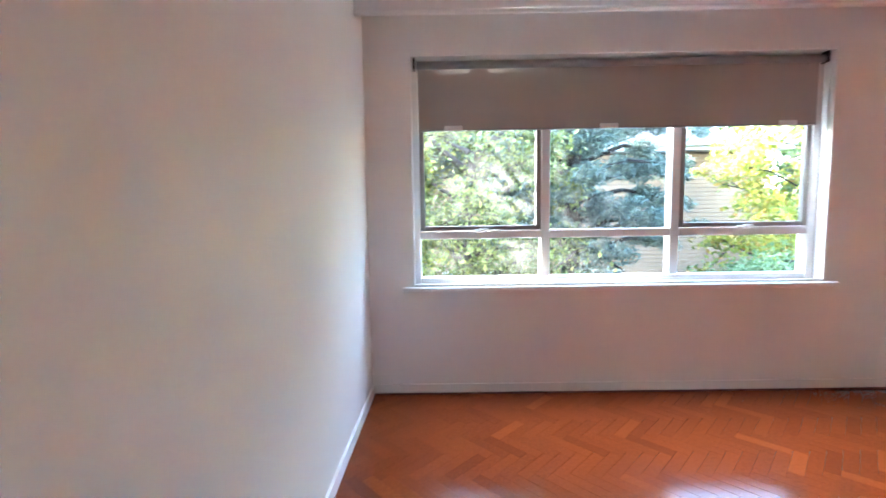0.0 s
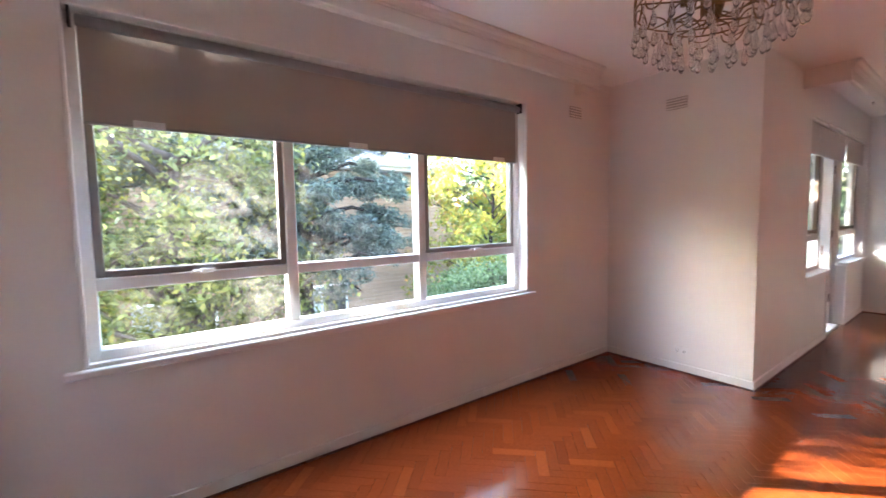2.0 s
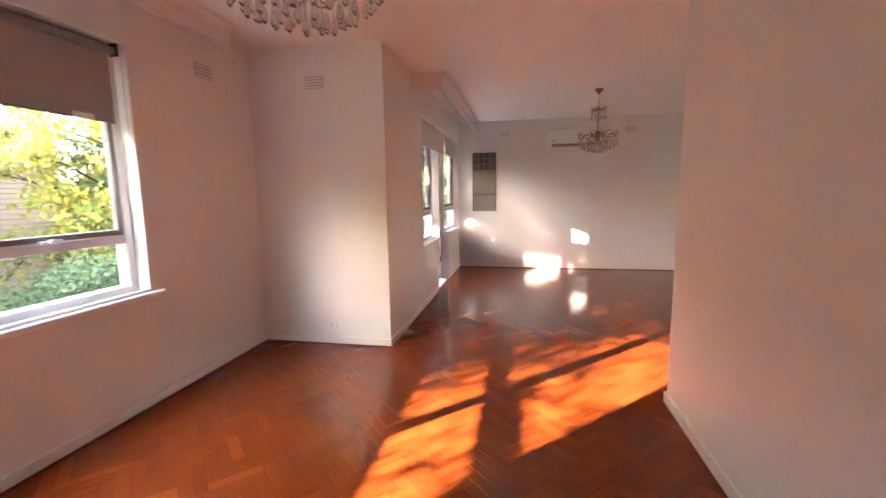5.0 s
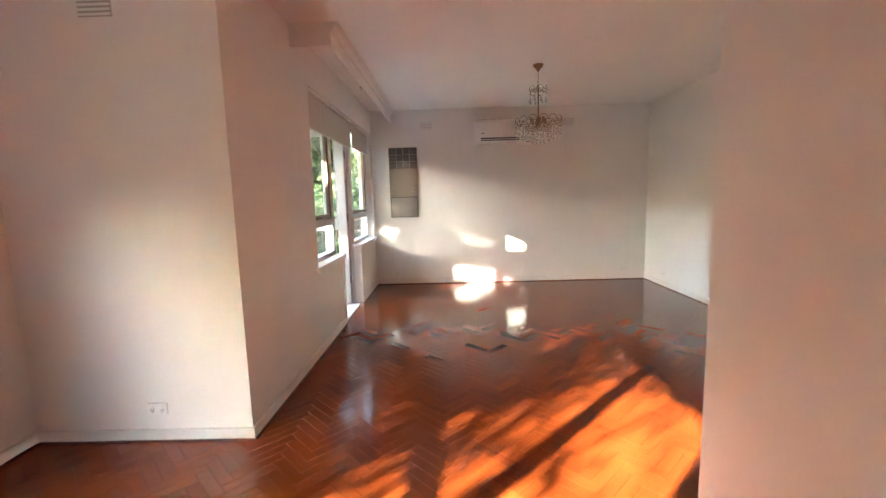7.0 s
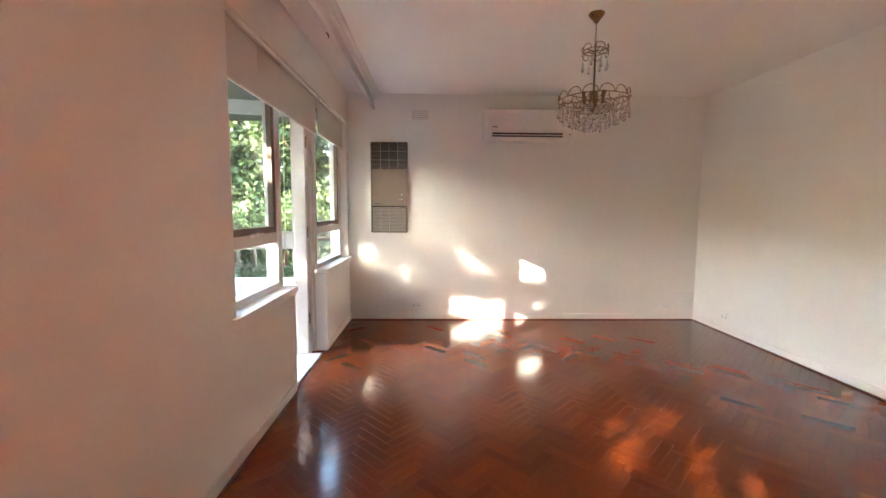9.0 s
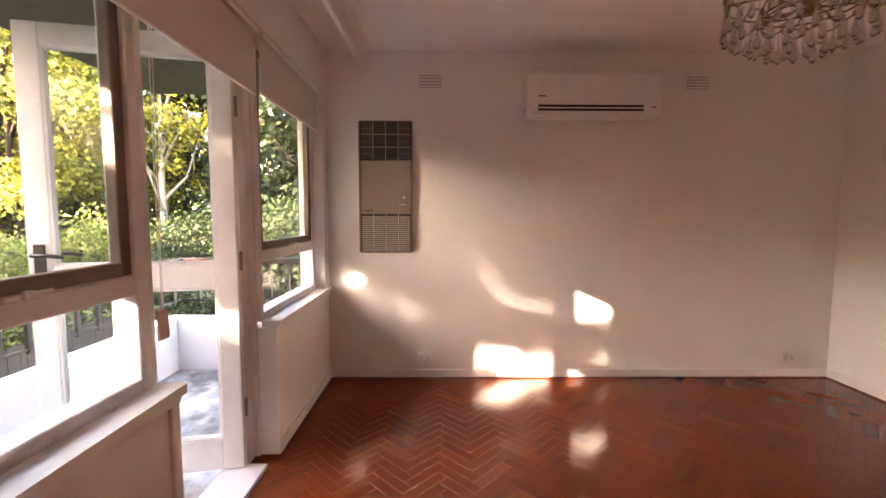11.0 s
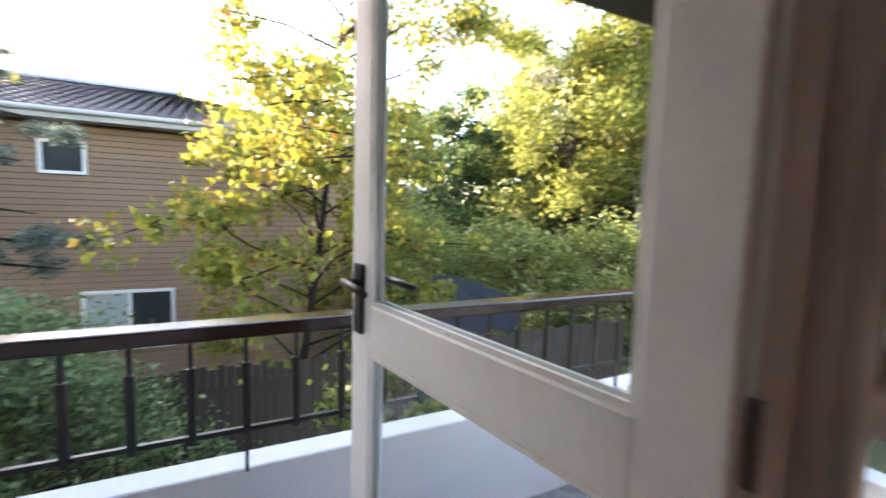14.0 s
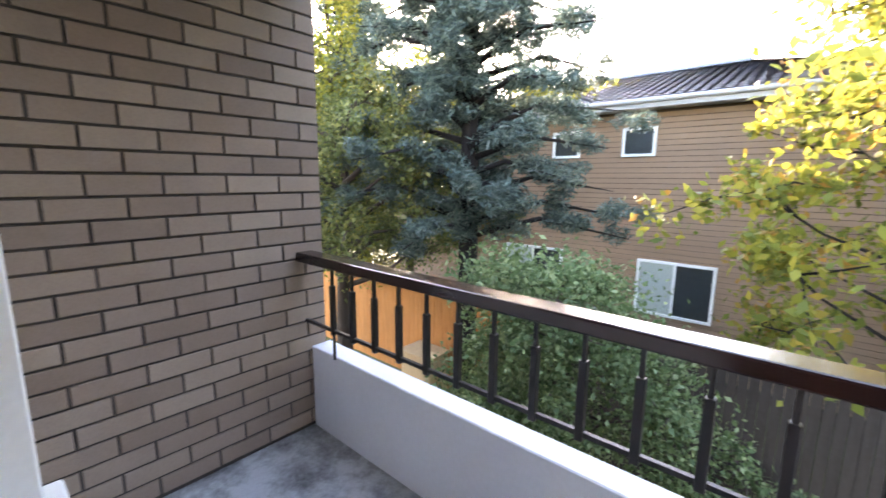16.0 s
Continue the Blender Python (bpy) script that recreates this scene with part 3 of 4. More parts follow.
door = thing("door_1", "white painted glazed balcony door standing wide open outward", "door", (6.835, FRONT + 0.125, 0.0), kind="structure")
dr = thing("door_frame", "white painted timber door frame with threshold", "door frame", (0, 0, 0), kind="structure")
part("jamb", boxes((DL, DL + 0.035, FRONT + 0.085, FRONT + 0.16, 0.0, HEAD - 0.001), bevel=0.004), FRAME, dr)
part("jamb", boxes((DR - 0.083, DR + 0.012, FRONT + 0.125, FRONT + 0.2, 0.0, HEAD - 0.001), bevel=0.004), FRAME, dr)
part("bead", boxes((DR + 0.013, DR + 0.033, FRONT + 0.095, FRONT + 0.19, 0.0, HEAD - 0.001), bevel=0.005), FRAME, dr)
part("head_jamb", boxes((DL + 0.035, DR - 0.085, FRONT + 0.085, FRONT + 0.16, HEAD - 0.045, HEAD - 0.001), bevel=0.004), FRAME, dr)
part("lining", boxes((DR + 0.034, DR + 0.08, FRONT - 0.012, FRONT + 0.2, 0.0, SILL - 0.031), bevel=0.004), TRIM, dr)
part("lining", boxes((DL - 0.05, DL, FRONT - 0.012, FRONT + 0.2, 0.0, SILL - 0.031), bevel=0.004), TRIM, dr)
part("threshold", boxes((DL + 0.035, DR - 0.085, FRONT + 0.01, FRONT + 0.24, -0.03, 0.022), bevel=0.006), FRAME, dr, "worn white painted threshold")

# leaf built along +y from its hinge, then turned a little
door.rotation_euler = (0, 0, radians(11.3))
LW, LT, LH, L0 = 0.925, 0.04, 2.28, 0.03
door_parts = (
    ("hinge_stile", (-LT, 0, 0.0, 0.105, L0, LH)), ("lock_stile", (-LT, 0, LW - 0.105, LW, L0, LH)),
    ("bottom_rail", (-LT, 0, 0.105, LW - 0.105, L0, L0 + 0.17)), ("mid_rail", (-LT, 0, 0.105, LW - 0.105, 1.015, 1.145)),
    ("top_rail", (-LT, 0, 0.105, LW - 0.105, LH - 0.105, LH)))
for n, d in door_parts:
    part(n, boxes(d, bevel=0.005), FRAME, door)
for za, zb in ((L0 + 0.17, 1.015), (1.145, LH - 0.105)):
    part("glass_pane", boxes((-LT / 2 - 0.002, -LT / 2 + 0.002, 0.103, LW - 0.103, za - 0.002, zb + 0.002)), GLASS, door, "clear glass pane")
    bm = bmesh.new()
    for sx in (-LT + 0.004, -0.012):
        box(bm, sx, sx + 0.008, 0.105, 0.117, za, zb)
        box(bm, sx, sx + 0.008, LW - 0.117, LW - 0.105, za, zb)
        box(bm, sx, sx + 0.008, 0.117, LW - 0.117, za, za + 0.012)
        box(bm, sx, sx + 0.008, 0.117, LW - 0.117, zb - 0.012, zb)
    part("glazing_bead", bm, FRAME, door)
for sx, sg in ((-LT, -1), (0.0, 1)):
    lock = LW - 0.055
    plate = boxes((sx + min(0, sg * 0.012), sx + max(0, sg * 0.012), lock - 0.024, lock + 0.024, 1.06, 1.25), bevel=0.005, seg=2)
    pl = part("door_handle", plate, HANDLE, door, "dark bronze lever handle on long plate")
    bm = tube(bmesh.new(), [(sx + sg * 0.01, lock, 1.20), (sx + sg * 0.045, lock, 1.20)], 0.012, 10)
    tube(bm, [(sx + sg * 0.045, lock + 0.01, 1.20), (sx + sg * 0.05, lock - 0.05, 1.198), (sx + sg * 0.052, lock - 0.125, 1.19)], [0.011, 0.010, 0.008], 10)
    part("lever", bm, HANDLE, pl, smooth=True)
for hz in (0.35, 1.15, 1.95):
    bm = tube(bmesh.new(), [(-0.004, -0.008, hz - 0.05), (-0.004, -0.008, hz + 0.05)], 0.008, 10)
    part("hinge", bm, SASH, door, "metal butt hinge", True)


# white roller blinds over the living windows
def white_blind(x0, x1, zb, label):
    bl = thing("roller_blind", label, "blind", (0, FRONT, 0), group="balcony window blinds")
    y = 0.038
    bm = tube(bmesh.new(), [(x0 + 0.012, y + 0.03, HEAD - 0.034), (x1 - 0.012, y + 0.03, HEAD - 0.034)], 0.024, 14)
    part("roller", bm, BLINDW, bl, "", True)
    part("fabric", boxes((x0 + 0.015, x1 - 0.015, y + 0.004, y + 0.0056, zb + 0.012, HEAD - 0.03)), BLINDW, bl, "plain white fabric")
    part("bottom_bar", boxes((x0 + 0.015, x1 - 0.015, y - 0.002, y + 0.011, zb, zb + 0.013), bevel=0.003), PLASTIC, bl)
    part("fascia", boxes((x0 + 0.004, x1 - 0.004, y - 0.024, y - 0.018, HEAD - 0.03, HEAD - 0.002), bevel=0.002), PLASTIC, bl)
    return bl


bl2 = white_blind(W2L + 0.002, 6.915, 2.025, "white fabric roller blind rolled up above window and door")
bl3 = white_blind(6.955, W3R - 0.002, 2.05, "white fabric roller blind rolled up above the corner window")
bm = tube(bmesh.new(), [(5.62, 0.03, 2.3), (5.62, 0.028, 2.2), (5.622, 0.028, 2.17)], 0.0025, 6)
part("cord", bm, PLASTIC, bl2, "short white pull cord", True)
for dx in (0.0, 0.03):
    bm = tube(bmesh.new(), [(6.105 + dx * 0.5, 0.055, 2.33), (6.105 + dx * 0.5, 0.062, 1.6), (6.115 + dx * 0.2, 0.066, 1.05)], 0.0016, 6)
    part("chain", bm, PLASTIC, bl2, "thin bead chain", True)
part("tag", boxes((6.085, 6.145, 0.060, 0.068, 0.94, 1.052), bevel=0.003), TAG, bl2, "pinkish card tag on the chain")


# ---- fixtures ----
heater = thing("wall_heater", "taupe enamel wall heater with louvred grilles, recessed in the wall", "heater", (EAST, 0, 0))
ya, yb, za, zb = 1.05, 1.485, 1.085, 2.16
part("casing", boxes((-0.018, -0.001, ya, yb, za, zb), bevel=0.004), HEATDARK, heater)
part("panel", boxes((-0.026, -0.018, ya + 0.012, yb - 0.012, 1.405, 1.845), bevel=0.003), HEATER, heater, "smooth taupe access panel")
part("rim", boxes(
    (-0.030, -0.018, ya - 0.004, ya + 0.008, za, zb), (-0.030, -0.018, yb - 0.008, yb + 0.004, za, zb),
    (-0.030, -0.018, ya + 0.008, yb - 0.008, zb - 0.008, zb + 0.004), (-0.030, -0.018, ya + 0.008, yb - 0.008, za - 0.004, za + 0.008), bevel=0.002), HEATER, heater)


def grille(z0, z1, bays, wires, mat, label):
    """Louvres in the chosen bays, plain plates in the others, with bars between."""
    gr = part("grille", boxes((-0.0195, -0.018, ya + 0.01, yb - 0.01, z0, z1)), HEATDARK, heater, label)
    wide = (yb - ya - 0.024) / 4
    bm = boxes((-0.026, -0.0195, 0.006, wide - 0.006, -0.0036, 0.0036))
    for v in bm.verts:
        if v.co.x < -0.022:
            v.co.z -= 0.004
    first = None
    n = int((z1 - z0 - 0.008) / 0.0172)
    for k in range(4):
        y = ya + 0.012 + wide * k
        if k not in bays:
            part("plate", boxes((-0.0235, -0.0195, y + 0.004, y + wide - 0.004, z0 + 0.004, z1 - 0.004), bevel=0.001), HEATGREY, gr)
            for j in range(3):
                z = z0 + (z1 - z0) * (j + 0.5) / 3
                part("rib", boxes((-0.0255, -0.0235, y + 0.006, y + wide - 0.006, z - 0.004, z + 0.004)), HEATER, gr)
            continue
        for i in range(n):
            place = Matrix.Translation((0, y, z0 + 0.012 + i * 0.0172))
            if first is None:
                first = part("slat", bm, mat, gr)
                first.matrix_local = place
            else:
                shared("slat", first.data, gr, place)
    for k in range(1, 4):
        y = ya + 0.012 + wide * k
        part("bar", boxes((-0.031, -0.0195, y - 0.0025, y + 0.0025, z0, z1)), HEATWIRE, gr)
    for f in wires:
        z = z0 + (z1 - z0) * f
        part("bar", boxes((-0.031, -0.0285, ya + 0.012, yb - 0.012, z - 0.0025, z + 0.0025)), HEATWIRE, gr)


grille(1.848, 2.150, (1, 2), (0.34, 0.68), HEATGREY, "dark upper louvre grille")
grille(1.095, 1.402, (0, 1, 2, 3), (), HEATSLAT, "grey lower louvre grille")
bm = tube(bmesh.new(), [(-0.026, 1.117, 1.54), (-0.046, 1.117, 1.54)], 0.013, 14)
part("knob", bm, HEATWIRE, heater, "small metal control knob", True)
part("latch", boxes((-0.03, -0.026, 1.10, 1.155, 1.478, 1.486), bevel=0.001), HEATWIRE, heater)
part("badge", boxes((-0.028, -0.026, 1.375, 1.445, 1.428, 1.436)), HEATDARK, heater)

ac = thing("air_conditioner", "white split-system air conditioner on the end wall", "air conditioner", (EAST, 0, 0))
ya, yb, za, zb = -0.91, 0.15, 2.155, 2.525
bm = bmesh.new()
prof = [(0, za + 0.03), (-0.10, za), (-0.165, za + 0.012), (-0.195, za + 0.055), (-0.205, za + 0.12), (-0.205, zb - 0.05), (-0.19, zb - 0.012), (-0.165, zb), (0, zb)]
rows = [[bm.verts.new((x - 0.001, y, z)) for x, z in prof] for y in (ya, ya + 0.012, yb - 0.012, yb)]
for r in (rows[0], rows[-1]):
    for v, (x, z) in zip(r, prof):
        v.co.x, v.co.z = x * 0.965 - 0.001, za + 0.18 + (z - za - 0.18) * 0.965
for a, b in zip(rows, rows[1:]):
    for i in range(len(prof)):
        j = (i + 1) % len(prof)
        bm.faces.new((a[i], a[j], b[j], b[i]))
bm.faces.new(rows[0])
bm.faces.new(rows[-1][::-1])
part("body", bm, PLASTIC, ac, "glossy white plastic casing")
part("front_panel", boxes((-0.211, -0.2055, ya + 0.02, yb - 0.02, za + 0.115, zb - 0.045), bevel=0.002), PLASTIC, ac)
part("outlet_slot", boxes((-0.2085, -0.198, ya + 0.15, yb - 0.09, za + 0.052, za + 0.098), bevel=0.002), DARKPLASTIC, ac, "dark air outlet")
part("louvre", boxes((-0.214, -0.2085, ya + 0.14, yb - 0.085, za + 0.068, za + 0.077), bevel=0.001), PLASTIC, ac)
part("lower_lip", boxes((-0.2, -0.19, ya + 0.03, yb - 0.03, za + 0.018, za + 0.045), bevel=0.002), PLASTIC, ac)
part("sensor", boxes((-0.2085, -0.2045, ya + 0.055, ya + 0.085, za + 0.078, za + 0.086), bevel=0.001), DARKPLASTIC, ac)
part("badge", boxes((-0.2125, -0.211, yb - 0.15, yb - 0.09, za + 0.155, za + 0.168)), SASH, ac, "small grey maker's badge")
part("top_grille", boxes((-0.16, -0.02, ya + 0.06, yb - 0.06, zb - 0.001, zb + 0.003)), DARKPLASTIC, ac, "dark intake grille")
for k in range(14):
    y = ya + 0.09 + k * (yb - ya - 0.18) / 13
    part("slat", boxes((-0.16, -0.02, y - 0.006, y + 0.006, zb + 0.003, zb + 0.006)), PLASTIC, ac)


def wall_vent(m):
    v = thing("wall_vent", "small louvred plaster vent high on the wall", "vent", group="wall vents")
    # Backing toned darker than the slats to draw the shade between them.
    part("backing", boxes((-0.09, 0.09, -0.003, 0.001, -0.05, 0.05), bevel=0.001), VENTGAP, v)
    for k in range(4):
        z = -0.036 + k * 0.024
        bm = boxes((-0.088, 0.088, -0.014, -0.003, z - 0.006, z + 0.006))
        for w in bm.verts:
            if w.co.y < -0.01:
                w.co.z -= 0.006
        part("slat", bm, WALL, v)
    v.matrix_world = m
    return v


wall_vent(pose(EAST, 0.90, 2.485, 0, 0, -90))
wall_vent(pose(EAST, -1.30, 2.485, 0, 0, -90))
wall_vent(pose(PIER, 2.40, 2.42, 0, 0, -90))
wall_vent(pose(3.20, NORTH, 2.40))


def outlet(m, double):
    o = thing("power_outlet", "white plastic wall power outlet above the skirting" if double else "small white plastic wall socket above the skirting", "outlet", group="wall outlets")
    w = 0.058 if double else 0.036
    part("plate", boxes((-w, w, -0.011, 0.001, -0.036, 0.036), bevel=0.004, seg=2), PLASTIC, o)
    for k in ((-0.028, 0.028) if double else (0.0,)):
        part("socket", boxes((k - 0.009, k - 0.006, -0.0125, -0.011, -0.012, 0.0), (k + 0.006, k + 0.009, -0.0125, -0.011, -0.012, 0.0), (k - 0.0015, k + 0.0015, -0.0125, -0.011, -0.024, -0.014)), DARKPLASTIC, o)
        part("switch", boxes((k - 0.008, k + 0.008, -0.015, -0.011, 0.010, 0.026), bevel=0.001), PLASTIC, o)
    o.matrix_world = m
    return o


outlet(pose(PIER, 2.31, 0.20, 0, 0, -90), True)
outlet(pose(EAST, 1.43, 0.175, 0, 0, -90), False)
outlet(pose(EAST, 0.945, 0.19, 0, 0, -90), True)
outlet(pose(EAST, -2.20, 0.18, 0, 0, -90), True)
outlet(pose(7.55, BACK, 0.19, 0, 0, 180), True)

sensor = thing("wall_sensor", "small white plastic sensor box with cable on window reveal", "sensor", (W3R, FRONT + 0.078, 1.03))
part("box", boxes((-0.026, -0.001, -0.028, 0.028, -0.045, 0.045), bevel=0.004, seg=2), PLASTIC, sensor)
bm = tube(bmesh.new(), [(-0.008, 0.0, -0.034), (-0.02, 0.01, -0.12), (-0.006, 0.0, -0.22), (-0.012, -0.03, -0.262), (-0.02, -0.09, -0.28)], 0.004, 8)
part("cable", bm, PLASTIC, sensor, "", True)


def chandelier(at, label):
    ch = thing("chandelier", label, "chandelier", at, group="crystal chandeliers")
    part("ceiling_rose", lathe(bmesh.new(), [(0.055, 0), (0.055, -0.006), (0.045, -0.022), (0.022, -0.048), (0.013, -0.062), (0.006, -0.07)], 20), BRASS, ch, "conical brass ceiling rose", True)
    bm = tube(bmesh.new(), [(0, 0, -0.065), (0, 0, -0.17)], 0.003, 6)
    for k in range(3):
        tube(bm, arc(0, 0, -0.175 - k * 0.016, 0.010, 0, math.tau * 0.96, 10, (1, 0, 0) if k % 2 else (0, 1, 0), (0, 0, 1)), 0.0018, 5)
    tube(bm, [(0, 0, -0.21), (0, 0, -0.60)], 0.007, 8)
    part("stem", bm, BRASS, ch, "slim brass stem", True)

    def hoop(r, z, loops, lr):
        bm = tube(bmesh.new(), arc(0, 0, z, r, 0, math.tau * (1 - 1 / 40), 40, (1, 0, 0), (0, 1, 0)), 0.0032, 6, True)
        ring = part("ring", bm, BRASS, ch, "", True)
        up = bmesh.new()
        tube(up, arc(0, 0, 0, lr, 0, math.pi, 9, (0, 1, 0), (0, 0, 1)), 0.003, 5)
        me = finish("loop", up, BRASS, ring, "", True)
        for k in range(loops):
            a = k * math.tau / loops
            m = Matrix.Translation((r * math.cos(a), r * math.sin(a), z)) @ Matrix.Rotation(a, 4, "Z")
            if k == 0:
                me.matrix_basis = m
            else:
                shared("loop", me.data, ring, m)
        low = bmesh.new()
        tube(low, arc(0, 0, 0, lr * 0.85, math.pi, math.tau, 9, (0, 1, 0), (0, 0, 1)), 0.0028, 5)
        me = finish("lower_loop", low, BRASS, ring, "", True)
        for k in range(loops):
            a = (k + 0.5) * math.tau / loops
            m = Matrix.Translation((r * 0.98 * math.cos(a), r * 0.98 * math.sin(a), z - 0.01)) @ Matrix.Rotation(a, 4, "Z")
            if k == 0:
                me.matrix_basis = m
            else:
                shared("lower_loop", me.data, ring, m)
        spokes = bmesh.new()
        for k in range(6):
            a = k * math.tau / 6
            tube(spokes, [(0.006 * math.cos(a), 0.006 * math.sin(a), z), (r * math.cos(a), r * math.sin(a), z)], 0.003, 5)
        part("spokes", spokes, BRASS, ch, "", True)
        return ring

    top = hoop(0.085, -0.255, 6, 0.036)
    main = hoop(0.238, -0.59, 14, 0.05)
    inner = hoop(0.13, -0.655, 8, 0.042)
    part("hub", lathe(bmesh.new(), [(0.012, -0.52), (0.03, -0.54), (0.034, -0.60), (0.02, -0.65), (0.008, -0.67)], 14), BRASS, ch, "turned brass hub", True)
    for k in range(4):
        a = k * math.tau / 4 + 0.4
        bm = lathe(bmesh.new(), [(0.011, 0), (0.011, 0.05), (0.014, 0.052), (0.014, 0.058)], 10)
        cup = part("lamp_holder", bm, BRASS, ch, "", True)
        cup.location = (0.09 * math.cos(a), 0.09 * math.sin(a), -0.60)
    drop = lathe(bmesh.new(), [(0.0012, 0.0), (0.0016, -0.025), (0.003, -0.048), (0.0085, -0.07), (0.0105, -0.082), (0.0085, -0.093), (0.002, -0.10)], 8)
    first = None
    rng = random.Random(5)
    for r, z, n, holder in ((0.085, -0.285, 8, top), (0.24, -0.615, 28, main), (0.21, -0.645, 22, main), (0.16, -0.67, 18, inner), (0.115, -0.69, 14, inner), (0.06, -0.705, 8, inner)):
        for k in range(n):
            a = (k + 0.3 * rng.random()) * math.tau / n
            m = Matrix.Translation((r * math.cos(a), r * math.sin(a), z + rng.uniform(-0.006, 0.006))) @ Matrix.Diagonal((1, 1, rng.uniform(0.9, 1.1), 1))
            if first is None:
                first = part("crystal_drop", drop, CRYSTAL, holder, "clear glass teardrop", True)
                first.matrix_basis = m
            else:
                shared("crystal_drop", first.data, holder, m)
    return ch


lamp = chandelier((6.05, -0.40, TOP), "brass chandelier with loops and clear crystal drops, unlit")
copy_thing(lamp, pose(1.39, 1.22, TOP, 0, 0, 17))

hook = thing("curtain_hook", "small dark metal hook under the pelmet", "hook", (6.02, 1.462, TOP - 0.17))
part("plate", boxes((-0.02, 0.02, -0.008, 0.008, -0.012, 0.0), bevel=0.002), HANDLE, hook)
part("prong", tube(bmesh.new(), [(0, 0, -0.012), (0.012, 0, -0.03), (0.02, 0, -0.02)], 0.003, 6), HANDLE, hook, smooth=True)


# ---- balcony ----
BRICK_END = 3.32
BX0, BX1, BY = 4.272, 8.40, 3.22       # brick face, far end, inner face of the parapet
structure("balcony_floor", boxes((4.15, BX1 + 0.14, FRONT + 0.2, BY + 0.14, -0.22, -0.035)), CONCRETE, "stained grey concrete balcony floor", "floor")
structure("balcony_parapet", boxes((4.274, BX1 + 0.12, BY, BY + 0.12, -0.035, 0.455), (BX1, BX1 + 0.12, FRONT + 0.2, BY, -0.035, 0.455), bevel=0.005), PARAPET, "low white rendered balcony parapet", "parapet")
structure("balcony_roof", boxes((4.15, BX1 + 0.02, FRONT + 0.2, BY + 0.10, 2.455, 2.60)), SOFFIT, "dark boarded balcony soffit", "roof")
structure("wall_brick", boxes((4.15, 4.262, FRONT + 0.2, BRICK_END, -0.035, 2.95)), MORTAR, "tan brick wall with dark raked mortar joints", "wall")

rail = thing("balcony_railing", "dark stained timber handrail on black iron balusters", "railing", (0, 0, 0))
RY = 3.20
part("handrail", boxes((4.26, BX1 + 0.10, RY - 0.05, RY + 0.055, 0.952, 1.003), bevel=0.008, seg=2), RAILWOOD, rail, "dark stained timber handrail")
part("handrail", boxes((BX1 - 0.0, BX1 + 0.10, FRONT + 0.22, RY - 0.052, 0.952, 1.003), bevel=0.008, seg=2), RAILWOOD, rail, "dark stained timber handrail")
part("lower_bar", boxes((4.27, BX1 + 0.05, RY - 0.008, RY + 0.008, 0.605, 0.622)), IRON, rail)
part("lower_bar", boxes((BX1 + 0.042, BX1 + 0.058, FRONT + 0.22, RY - 0.01, 0.605, 0.622)), IRON, rail)
bal = boxes((-0.0065, 0.0065, -0.0065, 0.0065, 0.60, 0.95))
box(bal, -0.013, 0.013, -0.013, 0.013, 0.590, 0.855, 0.002)
first = part("baluster", bal, IRON, rail)
peg = None
for k in range(24):
    m = Matrix.Translation((4.527 + 0.1655 * k, RY, 0))
    if k == 0:
        first.matrix_basis = m
    else:
        shared("baluster", first.data, rail, m)
    if k % 11 == 0:
        if peg is None:
            peg = part("peg", boxes((-0.006, 0.006, -0.006, 0.006, 0.454, 0.606)), IRON, rail)
            peg.matrix_basis = m
        else:
            shared("peg", peg.data, rail, m)
for k in range(7):
    shared("baluster", first.data, rail, Matrix.Translation((BX1 + 0.05, RY - 0.16 - 0.165 * k, 0)))

# ---- garden ----
GZ = -2.95
bm = bmesh.new()
gv = [[bm.verts.new((x, y, GZ + 0.05 * math.sin(x * 0.7) * math.cos(y * 0.5))) for y in (-400, -40, -10, 0, 3, 6, 9, 12, 16, 20, 30, 60, 400)] for x in (-400, -60, -20, -8, -4, 0, 4, 8, 12, 16, 22, 40, 80, 400)]
for a, b in zip(gv, gv[1:]):
    for i in range(len(a) - 1):
        bm.faces.new((a[i], b[i], b[i + 1], a[i + 1]))
structure("ground", bm, GROUND, "shaded garden lawn and soil", "ground")
structure("wall_outer", boxes((WEST - 0.2, 8.33, -2.75, FRONT + 0.2, GZ - 0.1, -0.22), (WEST - 0.2, 4.15, FRONT + 0.2, NORTH + 0.2, GZ - 0.1, -0.22)), MORTAR, "lower storey brick wall of the flats", "wall")


def fence(x0, x1, y, top, mat, label, seed):
    f = thing("paling_fence", label, "fence", (x0, y, GZ))
    rng = random.Random(seed)
    h = top - GZ
    n = int((x1 - x0) / 0.105)
    for z in (0.4, h - 0.35):
        part("rail", boxes((0, x1 - x0, 0.014, 0.06, z, z + 0.08)), mat, f)
    bm = boxes((0, 0.1, 0, 0.014, -0.1, h))
    first = part("paling", bm, mat, f)
    for k in range(1, n):
        shared("paling", first.data, f, Matrix.Translation((k * 0.105, rng.uniform(-0.004, 0.004), rng.uniform(-0.03, 0.03))))
    return f


fence(-5.5, 2.95, 8.2, -1.0, FENCENEW, "orange-brown new timber paling fence in the garden", 2)
fence(3.0, 13.5, 7.6, -0.70, FENCEOLD, "dark weathered timber paling fence in the garden", 3)

